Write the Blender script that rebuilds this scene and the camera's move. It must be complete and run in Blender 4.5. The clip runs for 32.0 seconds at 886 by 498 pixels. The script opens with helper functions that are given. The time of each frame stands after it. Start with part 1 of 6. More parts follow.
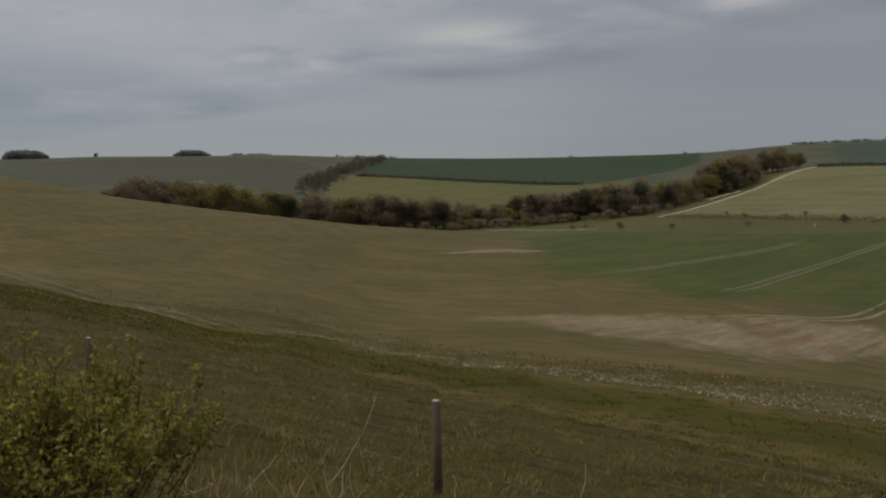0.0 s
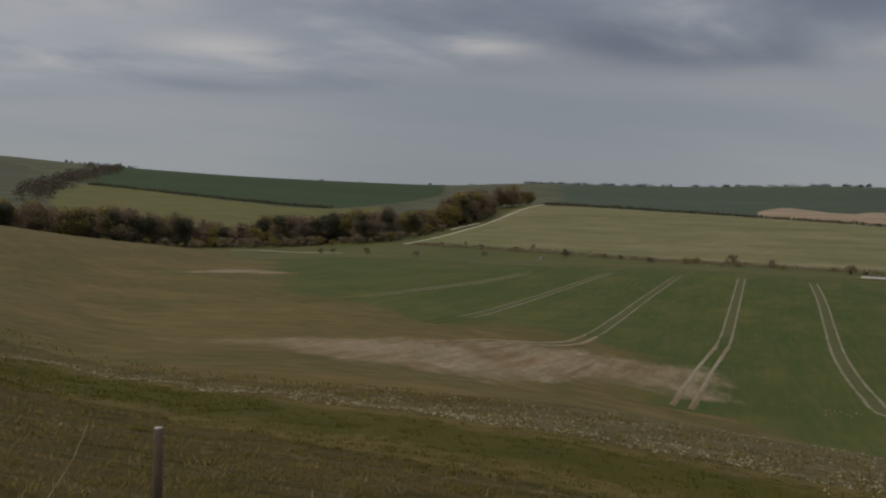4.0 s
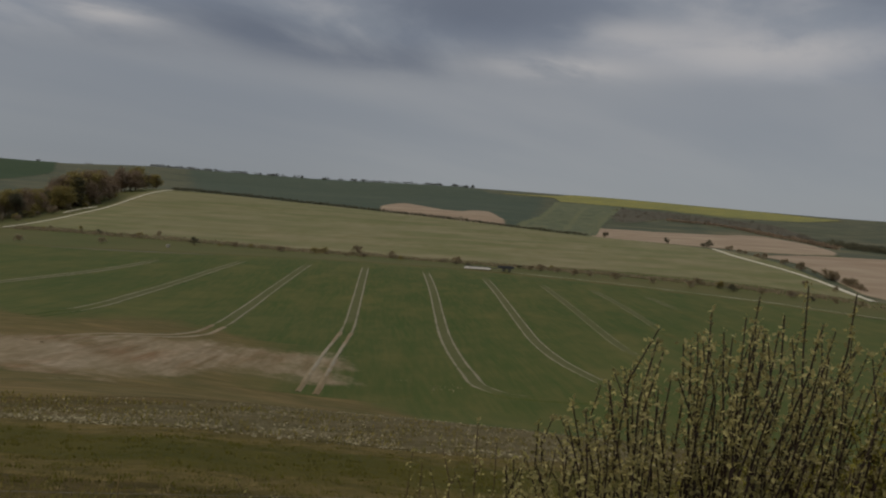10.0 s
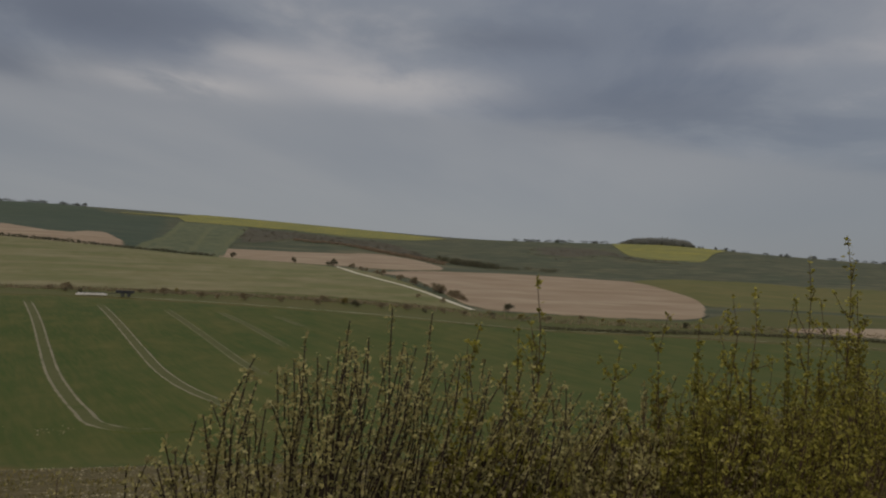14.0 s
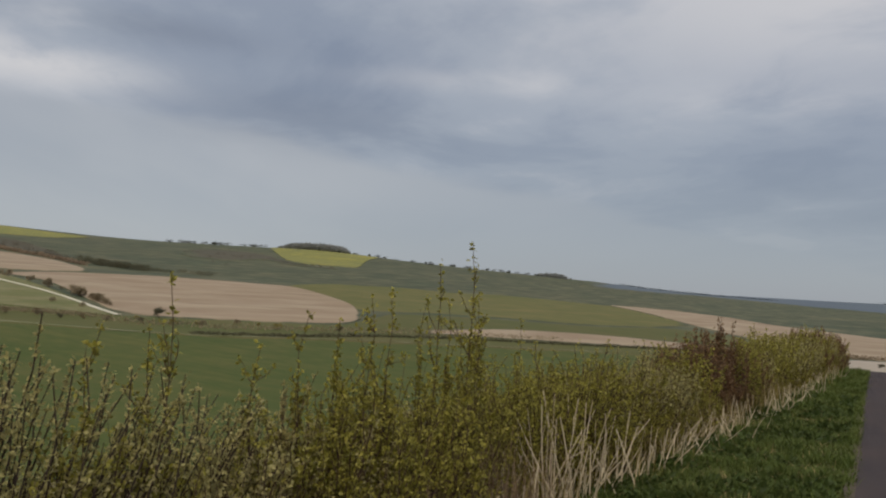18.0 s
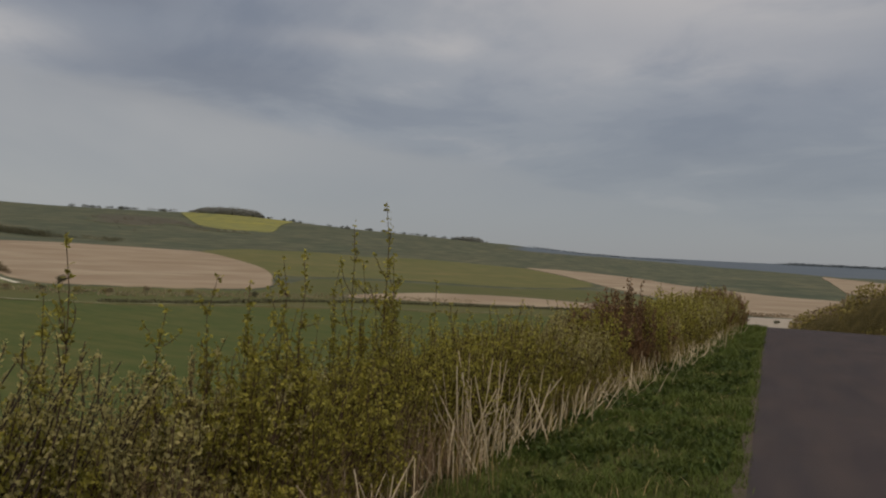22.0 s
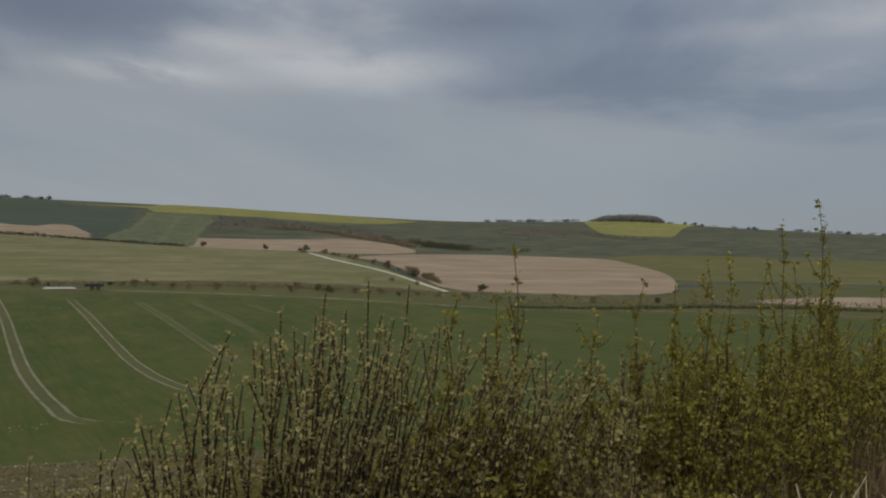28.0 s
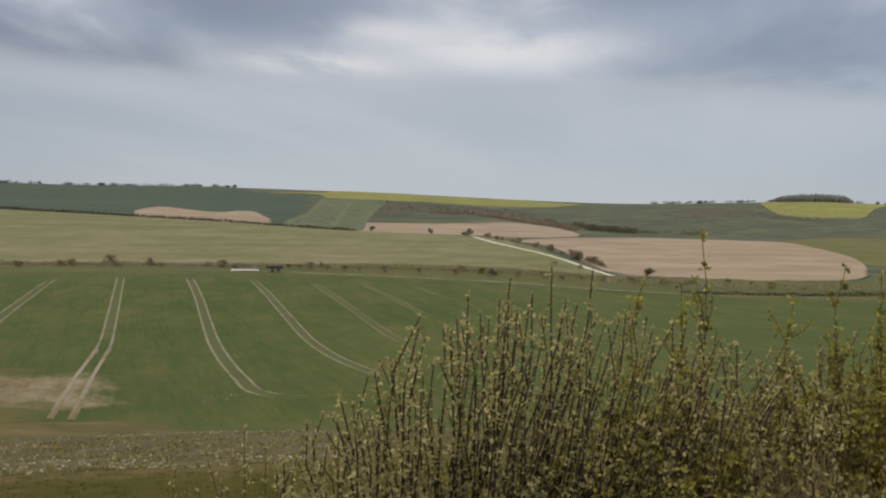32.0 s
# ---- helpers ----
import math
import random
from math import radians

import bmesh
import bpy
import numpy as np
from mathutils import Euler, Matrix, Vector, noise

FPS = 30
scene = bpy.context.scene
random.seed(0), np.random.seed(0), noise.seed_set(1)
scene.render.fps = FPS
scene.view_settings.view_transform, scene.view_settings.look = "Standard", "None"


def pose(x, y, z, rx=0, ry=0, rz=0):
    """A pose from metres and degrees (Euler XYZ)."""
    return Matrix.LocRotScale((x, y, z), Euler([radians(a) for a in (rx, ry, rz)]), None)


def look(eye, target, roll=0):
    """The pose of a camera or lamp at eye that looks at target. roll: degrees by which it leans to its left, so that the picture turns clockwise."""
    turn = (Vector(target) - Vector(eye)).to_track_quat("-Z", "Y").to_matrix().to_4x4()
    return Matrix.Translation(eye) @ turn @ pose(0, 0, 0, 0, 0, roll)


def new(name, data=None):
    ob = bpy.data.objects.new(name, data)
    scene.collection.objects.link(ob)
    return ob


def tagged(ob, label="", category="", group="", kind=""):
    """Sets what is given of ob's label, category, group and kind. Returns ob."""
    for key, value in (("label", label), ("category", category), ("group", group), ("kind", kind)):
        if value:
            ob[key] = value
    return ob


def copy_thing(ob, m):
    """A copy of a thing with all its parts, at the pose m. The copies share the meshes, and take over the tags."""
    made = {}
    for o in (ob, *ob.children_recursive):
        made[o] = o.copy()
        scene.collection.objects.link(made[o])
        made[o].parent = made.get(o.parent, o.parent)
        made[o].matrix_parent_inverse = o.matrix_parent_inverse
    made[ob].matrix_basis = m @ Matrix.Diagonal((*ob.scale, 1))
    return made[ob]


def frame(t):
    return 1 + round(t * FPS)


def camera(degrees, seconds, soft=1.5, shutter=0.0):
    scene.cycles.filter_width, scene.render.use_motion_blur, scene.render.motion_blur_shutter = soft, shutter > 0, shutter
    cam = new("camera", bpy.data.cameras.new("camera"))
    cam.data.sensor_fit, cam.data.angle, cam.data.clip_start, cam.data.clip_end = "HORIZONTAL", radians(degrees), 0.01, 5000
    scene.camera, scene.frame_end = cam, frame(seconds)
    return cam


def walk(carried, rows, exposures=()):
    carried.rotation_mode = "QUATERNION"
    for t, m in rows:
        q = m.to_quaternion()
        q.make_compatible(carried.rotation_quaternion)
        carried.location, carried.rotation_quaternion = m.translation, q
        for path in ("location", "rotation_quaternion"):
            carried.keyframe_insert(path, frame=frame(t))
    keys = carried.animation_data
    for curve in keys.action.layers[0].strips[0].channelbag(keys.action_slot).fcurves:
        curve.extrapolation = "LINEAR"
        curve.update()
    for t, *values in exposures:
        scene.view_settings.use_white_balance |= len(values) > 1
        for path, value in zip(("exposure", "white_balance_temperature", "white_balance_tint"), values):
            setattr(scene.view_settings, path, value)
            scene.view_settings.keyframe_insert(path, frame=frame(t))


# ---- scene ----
# ---------------------------------------------------------------- camera
cam = camera(58.64, 32.0, soft=2.15)
PATH = [
    (0, 0, -0, 1.6, 86.4, 1, 0),
    (0.5, 0.003, 0.003, 1.6, 86.44, 1.06, -1.44),
    (1, 0.007, 0.003, 1.602, 86.9, 0.7, -3.6),
    (1.5, 0.019, 0.009, 1.599, 87.36, -0.38, -5.63),
    (2, 0.03, 0.015, 1.594, 87.56, -0.73, -8.03),
    (2.5, 0.044, 0.018, 1.593, 87.7, -0.68, -10.55),
    (3, 0.056, 0.024, 1.592, 88.19, 0.29, -12.26),
    (3.5, 0.064, 0.025, 1.593, 88.25, -0.84, -14.53),
    (4, 0.082, 0.031, 1.586, 88.25, -2.16, -18.03),
    (4.5, 0.098, 0.029, 1.582, 88.05, -2.72, -21.39),
    (6.5, 0.138, 0.035, 1.581, 88.04, -3.45, -31.31),
    (7, 0.134, 0.026, 1.588, 88.55, -3.44, -32.73),
    (7.5, 0.142, 0.02, 1.59, 88.26, -3.55, -34.76),
    (8, 0.157, 0.012, 1.591, 87.83, -3.96, -37.36),
    (8.5, 0.162, 0.002, 1.595, 88.14, -3.93, -39.74),
    (9, 0.165, -0.003, 1.599, 88.4, -3.94, -41.19),
    (9.5, 0.175, -0.006, 1.603, 88.83, -3.96, -42.64),
    (10, 0.186, -0.008, 1.605, 88.86, -3.9, -44.34),
    (10.5, 0.194, -0.018, 1.611, 89.01, -3.93, -46.65),
    (11, 0.203, -0.033, 1.622, 88.62, -3.9, -51.17),
    (11.5, 0.22, -0.047, 1.627, 88.21, -3.53, -55.47),
    (12, 0.229, -0.053, 1.636, 88.56, -3.33, -58.06),
    (12.5, 0.238, -0.065, 1.643, 88.55, -3.31, -62.36),
    (13, 0.242, -0.077, 1.648, 89.43, -3.36, -64.57),
    (13.5, 0.246, -0.094, 1.653, 90.83, -3.13, -67.5),
    (14, 0.243, -0.125, 1.655, 91.83, -2.59, -70.89),
    (14.5, 0.246, -0.139, 1.652, 92.33, -2.87, -73.7),
    (15, 0.257, -0.15, 1.652, 92.79, -2.56, -76.86),
    (15.5, 0.279, -0.15, 1.652, 92.48, -1.99, -80.36),
    (17.5, 0.319, -0.2, 1.632, 91.88, -2.16, -91.22),
    (18, 0.336, -0.203, 1.626, 93.36, -3.14, -95.38),
    (18.5, 0.352, -0.21, 1.612, 92.39, -3.06, -96.79),
    (19, 0.367, -0.209, 1.61, 90.77, -3.08, -96.85),
    (19.5, 0.386, -0.228, 1.61, 90.4, -2.77, -97.08),
    (20, 0.401, -0.238, 1.609, 91.52, -3.73, -98.44),
    (20.5, 0.389, -0.226, 1.61, 91.61, -3.55, -99.17),
    (21, 0.384, -0.226, 1.608, 92.02, -3.22, -100.87),
    (21.5, 0.379, -0.222, 1.609, 91.56, -2.8, -101.5),
    (22, 0.39, -0.229, 1.609, 91.04, -2.59, -101.4),
    (22.5, 0.395, -0.23, 1.608, 91.13, -2.5, -101.97),
    (23, 0.384, -0.225, 1.608, 90.11, -2.3, -101.41),
    (23.5, 0.374, -0.215, 1.607, 88.68, -1.98, -99.06),
    (24, 0.389, -0.202, 1.608, 87.92, -1.67, -96.34),
    (24.5, 0.394, -0.194, 1.607, 88.43, -2.03, -92.54),
    (25, 0.395, -0.188, 1.606, 88.33, -2.17, -89),
    (25.5, 0.381, -0.176, 1.605, 89.01, -1.98, -85.2),
    (27.5, 0.29, -0.111, 1.596, 91.25, -1.84, -75.97),
    (28, 0.285, -0.098, 1.599, 90.62, -0.8, -72.85),
    (28.5, 0.277, -0.091, 1.601, 90.55, -1.01, -70.74),
    (29, 0.273, -0.077, 1.601, 90.29, -0.83, -69.07),
    (29.5, 0.264, -0.064, 1.603, 90.32, -0.5, -67.06),
    (30, 0.258, -0.056, 1.602, 89.79, 0.16, -65.99),
    (30.5, 0.251, -0.042, 1.602, 89.98, -0.16, -64.7),
    (31, 0.246, -0.033, 1.602, 89.75, -0.77, -63.48),
    (31.5, 0.241, -0.027, 1.603, 89.85, -0.68, -62.55),
    (32, 0.237, -0.018, 1.602, 89.27, -0.68, -61.08),
]

EXPOSURES = [(0.0, 0.0, 6480, 9), (4.0, -0.05, 6500, 10), (9.0, -0.12, 6500, 10), (12.0, -0.14, 6600, 12), (13.0, -0.14, 6600, 12), (14.0, -0.17, 6580, 11.5), (15.0, 0.0, 6100, 9), (18.0, 0.47, 6420, 10),
             (19.0, 0.43, 6650, 10.5), (21.0, 0.25, 6800, 11), (23.0, 0.1, 6780, 11), (24.0, 0.03, 6650, 11), (25.0, 0.03, 6600, 11), (28.0, 0.1, 6280, 8), (29.0, 0.42, 6100, 8), (30.0, 0.56, 6300, 8.5), (31.0, 0.62, 6360, 9), (32.0, 0.72, 6420, 9.5)]
walk(cam, [(t, pose(x, y, z, rx, ry, rz)) for t, x, y, z, rx, ry, rz in PATH], EXPOSURES)

# ---------------------------------------------------------------- sky and sun
SUN_AZ, SUN_EL = -75.0, 52.0


def build_world():
    world = bpy.data.worlds.new("overcast_sky")
    scene.world = world
    world.use_nodes = True
    nt = world.node_tree
    nt.nodes.clear()
    N, L = nt.nodes.new, nt.links.new

    def math_node(op, a, b=None, clamp=False):
        n = N("ShaderNodeMath")
        n.operation, n.use_clamp = op, clamp
        for k, v in enumerate((a, b)):
            if v is None:
                continue
            if isinstance(v, (int, float)):
                n.inputs[k].default_value = v
            else:
                L(v, n.inputs[k])
        return n.outputs[0]

    def ramp(fac, stops):
        n = N("ShaderNodeValToRGB")
        n.color_ramp.interpolation = "EASE"
        els = n.color_ramp.elements
        while len(els) < len(stops):
            els.new(0.5)
        for e, (p, c) in zip(els, stops):
            e.position, e.color = p, (*c, 1)
        L(fac, n.inputs[0])
        return n.outputs[0]

    def mix(fac, a, b):
        n = N("ShaderNodeMix")
        n.data_type = "RGBA"
        L(fac, n.inputs[0])
        for k, v in ((6, a), (7, b)):
            if isinstance(v, tuple):
                n.inputs[k].default_value = (*v, 1)
            else:
                L(v, n.inputs[k])
        return n.outputs[2]

    sky = N("ShaderNodeTexSky")
    sky.sky_type, sky.sun_disc = "NISHITA", False
    sky.sun_elevation, sky.sun_rotation = radians(SUN_EL), radians(SUN_AZ)
    coord = N("ShaderNodeTexCoord")
    sep = N("ShaderNodeSeparateXYZ")
    L(coord.outputs["Generated"], sep.inputs[0])
    x, y, z = sep.outputs
    up = math_node("MAXIMUM", z, 0.03)
    px, py = math_node("DIVIDE", x, up), math_node("DIVIDE", y, up)
    flat = N("ShaderNodeCombineXYZ")
    soft_up = math_node("ADD", up, 0.10)
    L(math_node("DIVIDE", x, soft_up), flat.inputs[0]), L(math_node("DIVIDE", y, soft_up), flat.inputs[1])

    def clouds(scale, detail, rough, stretch, turn, shift, distort=0.0):
        m = N("ShaderNodeMapping")
        m.inputs["Rotation"].default_value = (0, 0, radians(turn))
        m.inputs["Scale"].default_value = (scale * stretch, scale, scale)
        m.inputs["Location"].default_value = shift
        L(flat.outputs[0], m.inputs[0])
        n = N("ShaderNodeTexNoise")
        n.inputs["Scale"].default_value, n.inputs["Detail"].default_value = 1.0, detail
        n.inputs["Roughness"].default_value, n.inputs["Distortion"].default_value = rough, distort
        L(m.outputs[0], n.inputs["Vector"])
        return n.outputs["Fac"]

    # the cloud deck ends along a line across the sky; its rim is bright, beyond it lies even haze
    side = math_node("ADD", math_node("MULTIPLY", px, 0.72), math_node("MULTIPLY", py, 0.69))
    wob = clouds(0.75, 4, 0.5, 0.7, -44, (3.1, 1.7, 0))
    edge = math_node("ADD", side, math_node("MULTIPLY", math_node("SUBTRACT", wob, 0.5), 2.2))

    def step(value, lo, hi):
        n = N("ShaderNodeMapRange")
        n.interpolation_type = "SMOOTHSTEP"
        L(value, n.inputs[0])
        n.inputs[1].default_value, n.inputs[2].default_value = lo, hi
        return n.outputs[0]

    haze = step(edge, 3.9, 4.7)
    big = clouds(1.2, 6.5, 0.55, 0.8, -44, (0.3, 5.2, 0), 0.3)
    rim = math_node("MULTIPLY", step(edge, 1.7, 3.0), 0.05)
    deck = ramp(math_node("ADD", big, rim), [(0.33, (0.142, 0.163, 0.205)), (0.46, (0.178, 0.198, 0.236)), (0.58, (0.222, 0.240, 0.270)), (0.72, (0.30, 0.305, 0.32))])
    thin = clouds(0.6, 4, 0.5, 0.35, -44, (1.0, 0.4, 0))
    def spots(places):
        """Soft elliptical regions of the sky: bearing, elevation, half width, half height (degrees), weight."""
        total = None
        for b, el, wd, ht, k in places:
            ca, sa, ce, se = math.cos(radians(b)), math.sin(radians(b)), math.cos(radians(el)), math.sin(radians(el))
            acc = None
            for axis, size in (((ca, -sa, 0), wd), ((-sa * se, -ca * se, ce), ht)):
                d = N("ShaderNodeVectorMath")
                d.operation = "DOT_PRODUCT"
                L(coord.outputs["Generated"], d.inputs[0])
                d.inputs[1].default_value = axis
                q = math_node("DIVIDE", d.outputs["Value"], math.sin(radians(size)))
                q = math_node("MULTIPLY", q, q)
                acc = q if acc is None else math_node("ADD", acc, q)
            f = N("ShaderNodeVectorMath")
            f.operation = "DOT_PRODUCT"
            L(coord.outputs["Generated"], f.inputs[0])
            f.inputs[1].default_value = (sa * ce, ca * ce, se)
            g = math_node("MULTIPLY", math_node("EXPONENT", math_node("MULTIPLY", acc, -1.0)), math_node("GREATER_THAN", f.outputs["Value"], 0.3))
            g = math_node("MULTIPLY", g, k)
            total = g if total is None else math_node("ADD", total, g)
        return total

    # thinner cloud, broken places that let the light through, and heavier parts of the deck
    pale = spots(((-18, 12.5, 19, 4.5, 1.2), (62, 13.5, 12, 2.0, 0.5), (118, 18.5, 16, 5, 0.9)))
    glow = spots(((-10, 9.7, 6, 0.7, 0.9), (2.5, 11.5, 5, 1.0, 0.9), (-7.5, 14.3, 6, 1.3, 1.0), (-24, 12, 9, 1.0, 0.5), (20.3, 12.9, 3.4, 0.9, 1.0), (52, 12.2, 5, 0.8, 0.9), (57, 14.6, 4, 1.0, 0.6), (66, 13.4, 7, 1.4, 0.9), (97, 15.5, 8, 0.8, 0.35), (118, 14, 8, 1.2, 0.4), (126, 20, 14, 3.5, 0.5), (110, 22, 14, 3.0, 0.4)))
    gloom = spots(((1, 8.9, 5, 0.6, 0.45), (9.5, 10, 6, 0.8, 0.6), (20, 11.4, 6, 0.8, 0.55), (30, 13.3, 7, 1.4, 0.9), (38, 12.0, 9, 1.2, 0.8), (46, 16, 9, 2.4, 0.9), (16, 15.8, 9, 1.6, 0.6), (74, 16.8, 7, 1.0, 0.6), (85, 12.0, 10, 2.2, 0.6), (122, 7, 8, 2.0, 0.3)))
    puff = clouds(1.9, 6.5, 0.56, 0.8, -44, (7.7, 2.2, 0), 0.3)
    light = math_node("MULTIPLY", glow, step(puff, 0.36, 0.6))
    veil = ramp(thin, [(0.3, (0.222, 0.235, 0.256)), (0.7, (0.285, 0.288, 0.295))])
    both = mix(haze, deck, veil)
    both = mix(math_node("MULTIPLY", pale, step(puff, 0.1, 0.5), True), both, (0.32, 0.322, 0.338))
    both = mix(math_node("MULTIPLY", gloom, step(big, 0.74, 0.40), True), both, (0.125, 0.138, 0.168))
    both = mix(math_node("MULTIPLY", light, 0.9, True), both, (0.44, 0.42, 0.405))
    # towards the horizon the haze is even; towards the zenith an overcast sky brightens threefold
    both = mix(step(z, 0.02, 0.14), (0.242, 0.257, 0.278), both)
    east = N("ShaderNodeVectorMath")
    east.operation = "DOT_PRODUCT"
    L(coord.outputs["Generated"], east.inputs[0])
    east.inputs[1].default_value = (math.sin(radians(118)), math.cos(radians(118)), 0)
    dusk = math_node("MULTIPLY", step(east.outputs["Value"], 0.72, 1.0), step(z, 0.26, 0.12))
    both = mix(math_node("MULTIPLY", dusk, 0.6), both, (0.165, 0.182, 0.21))
    ahead = N("ShaderNodeVectorMath")
    ahead.operation = "DOT_PRODUCT"
    L(coord.outputs["Generated"], ahead.inputs[0])
    ahead.inputs[1].default_value = (math.sin(radians(23)), math.cos(radians(23)), 0)
    shade = math_node("MULTIPLY", step(ahead.outputs["Value"], 0.93, 1.0), step(z, 0.26, 0.1))
    both = mix(math_node("MULTIPLY", shade, 0.55), both, (0.175, 0.19, 0.215))
    zen = math_node("ADD", 1.0, math_node("MULTIPLY", step(z, 0.3, 1.0), 2.2))
    lift = N("ShaderNodeMix")
    lift.data_type, lift.blend_type = "RGBA", "MULTIPLY"
    lift.inputs[0].default_value = 1.0
    L(both, lift.inputs[6]), L(zen, lift.inputs[7])
    both = lift.outputs[2]
    bg1, bg2 = N("ShaderNodeBackground"), N("ShaderNodeBackground")
    L(sky.outputs[0], bg1.inputs[0])
    bg1.inputs[1].default_value = 0.01
    L(both, bg2.inputs[0])
    bg2.inputs[1].default_value = 1.0
    add = N("ShaderNodeAddShader")
    L(bg1.outputs[0], add.inputs[0]), L(bg2.outputs[0], add.inputs[1])
    out = N("ShaderNodeOutputWorld")
    L(add.outputs[0], out.inputs[0])


build_world()
sun = new("sun", bpy.data.lights.new("sun", "SUN"))
sun.data.energy, sun.data.angle, sun.data.color = 1.35, radians(45), (1.0, 0.9, 0.72)
a, e = radians(SUN_AZ), radians(SUN_EL)
sun.matrix_world = look((math.sin(a) * math.cos(e) * 50, math.cos(a) * math.cos(e) * 50, math.sin(e) * 50), (0, 0, 0))


# ---------------------------------------------------------------- materials
LOOKS = {}


def material(name, cols, big=0.05, fine=2.0, rough=0.9, bump=0.0, bump_scale=30.0, rows=(), soft=0.0, under="", island=0.0, fine_mix=0.5, spec=0.15, trans=0.0, under2=""):
    """cols: three colours, mixed by a coarse and a fine noise. rows: layers of (degrees, across, along, strength, colour), drilled rows
    and streaks. soft: the grain at which the rim of a field frays into the look of the ground under it."""
    m = bpy.data.materials.new(name)
    m.use_nodes = True
    nt = m.node_tree
    N, L = nt.nodes.new, nt.links.new
    bsdf, out = nt.nodes["Principled BSDF"], nt.nodes["Material Output"]
    bsdf.inputs["Roughness"].default_value = rough
    bsdf.inputs["Specular IOR Level"].default_value = spec
    co = N("ShaderNodeTexCoord").outputs["Object"]
    LOOKS[name] = (cols, big, fine, rows, fine_mix)

    def noise_fac(scale, detail=4, rough_=0.6, vec=co, lo=0.32, hi=0.68):
        n = N("ShaderNodeTexNoise")
        n.inputs["Scale"].default_value, n.inputs["Detail"].default_value, n.inputs["Roughness"].default_value = scale, detail, rough_
        L(vec, n.inputs["Vector"])
        r = N("ShaderNodeMapRange")
        r.inputs[1].default_value, r.inputs[2].default_value = lo, hi
        L(n.outputs["Fac"], r.inputs[0])
        return r.outputs[0]

    def mix(fac, a, b, gain=1.0):
        n = N("ShaderNodeMix")
        n.data_type = "RGBA"
        if gain != 1.0:
            k = N("ShaderNodeMath")
            k.operation = "MULTIPLY"
            L(fac, k.inputs[0])
            k.inputs[1].default_value = gain
            fac = k.outputs[0]
        L(fac, n.inputs[0])
        for k, v in ((6, a), (7, b)):
            if isinstance(v, tuple):
                n.inputs[k].default_value = (*v, 1)
            else:
                L(v, n.inputs[k])
        return n.outputs[2]

    def colour(cols, big, fine, rows, fine_mix):
        c = mix(noise_fac(big), cols[0], cols[1])
        c = mix(noise_fac(fine, 5, 0.65), c, cols[2], fine_mix)
        for row in [rows] if isinstance(rows, tuple) and rows else rows:
            mp = N("ShaderNodeMapping")
            mp.vector_type = "TEXTURE"
            mp.inputs["Rotation"].default_value = (0, 0, radians(row[0]))
            mp.inputs["Scale"].default_value = (row[1], row[2], 1.0)
            L(co, mp.inputs[0])
            c = mix(noise_fac(1.0, 3, 0.5, mp.outputs[0], 0.38, 0.62), c, row[4] if len(row) > 4 else cols[2], row[3])
        return c

    c = colour(cols, big, fine, rows, fine_mix)
    if soft:
        at = N("ShaderNodeAttribute")
        at.attribute_name = "edge"
        s = N("ShaderNodeMath")
        s.operation = "SUBTRACT"
        L(at.outputs["Fac"], s.inputs[0])
        L(noise_fac(soft, 6, 0.7, co, 0.25, 0.75), s.inputs[1])
        r = N("ShaderNodeMapRange")
        r.inputs[1].default_value, r.inputs[2].default_value = -0.05, 0.35
        L(s.outputs[0], r.inputs[0])
        below = colour(*LOOKS[under])
        if under2:
            at = N("ShaderNodeAttribute")
            at.attribute_name = "other"
            below = mix(at.outputs["Fac"], below, colour(*LOOKS[under2]))
        c = mix(r.outputs[0], below, c)
    if island:
        g = N("ShaderNodeNewGeometry")
        hsv = N("ShaderNodeHueSaturation")
        r = N("ShaderNodeMapRange")
        r.inputs[3].default_value, r.inputs[4].default_value = 1 - island, 1 + island
        L(g.outputs["Random Per Island"], r.inputs[0])
        L(r.outputs[0], hsv.inputs["Value"])
        L(c, hsv.inputs["Color"])
        c = hsv.outputs[0]
    L(c, bsdf.inputs["Base Color"])
    if bump:
        b = N("ShaderNodeBump")
        b.inputs["Strength"].default_value, b.inputs["Distance"].default_value = bump, 0.3
        L(noise_fac(bump_scale, 5, 0.7), b.inputs["Height"])
        L(b.outputs[0], bsdf.inputs["Normal"])
    if trans:
        tl, ms = N("ShaderNodeBsdfTranslucent"), N("ShaderNodeMixShader")
        L(c, tl.inputs["Color"])
        ms.inputs[0].default_value = trans
        L(bsdf.outputs[0], ms.inputs[1]), L(tl.outputs[0], ms.inputs[2])
        L(ms.outputs[0], out.inputs["Surface"])
    return m


M = {}
TURF, CROP, BANK, MARGIN, WHEAT = "downland_turf", "thin_spring_crop", "rough_bank_grass", "field_margin", "young_wheat"
# dull green turf; its greyed blue share is haze painted in for the far hills
M["hill"] = material(TURF, [(0.06272, 0.076, 0.0399), (0.1322, 0.118, 0.0608), (0.04032, 0.052, 0.0285)], 0.007, 0.03, rows=[(-60, 40, 90, 0.7, (0.1434, 0.118, 0.0627)), (-110, 14, 50, 0.7, (0.04032, 0.05, 0.02755))], fine_mix=0.8)
M["verge"] = material("verge_turf", [(0.05356, 0.06173, 0.01399), (0.07592, 0.07377, 0.02037), (0.09864, 0.07155, 0.03188)], 0.8, 9, bump=0.5, bump_scale=40)
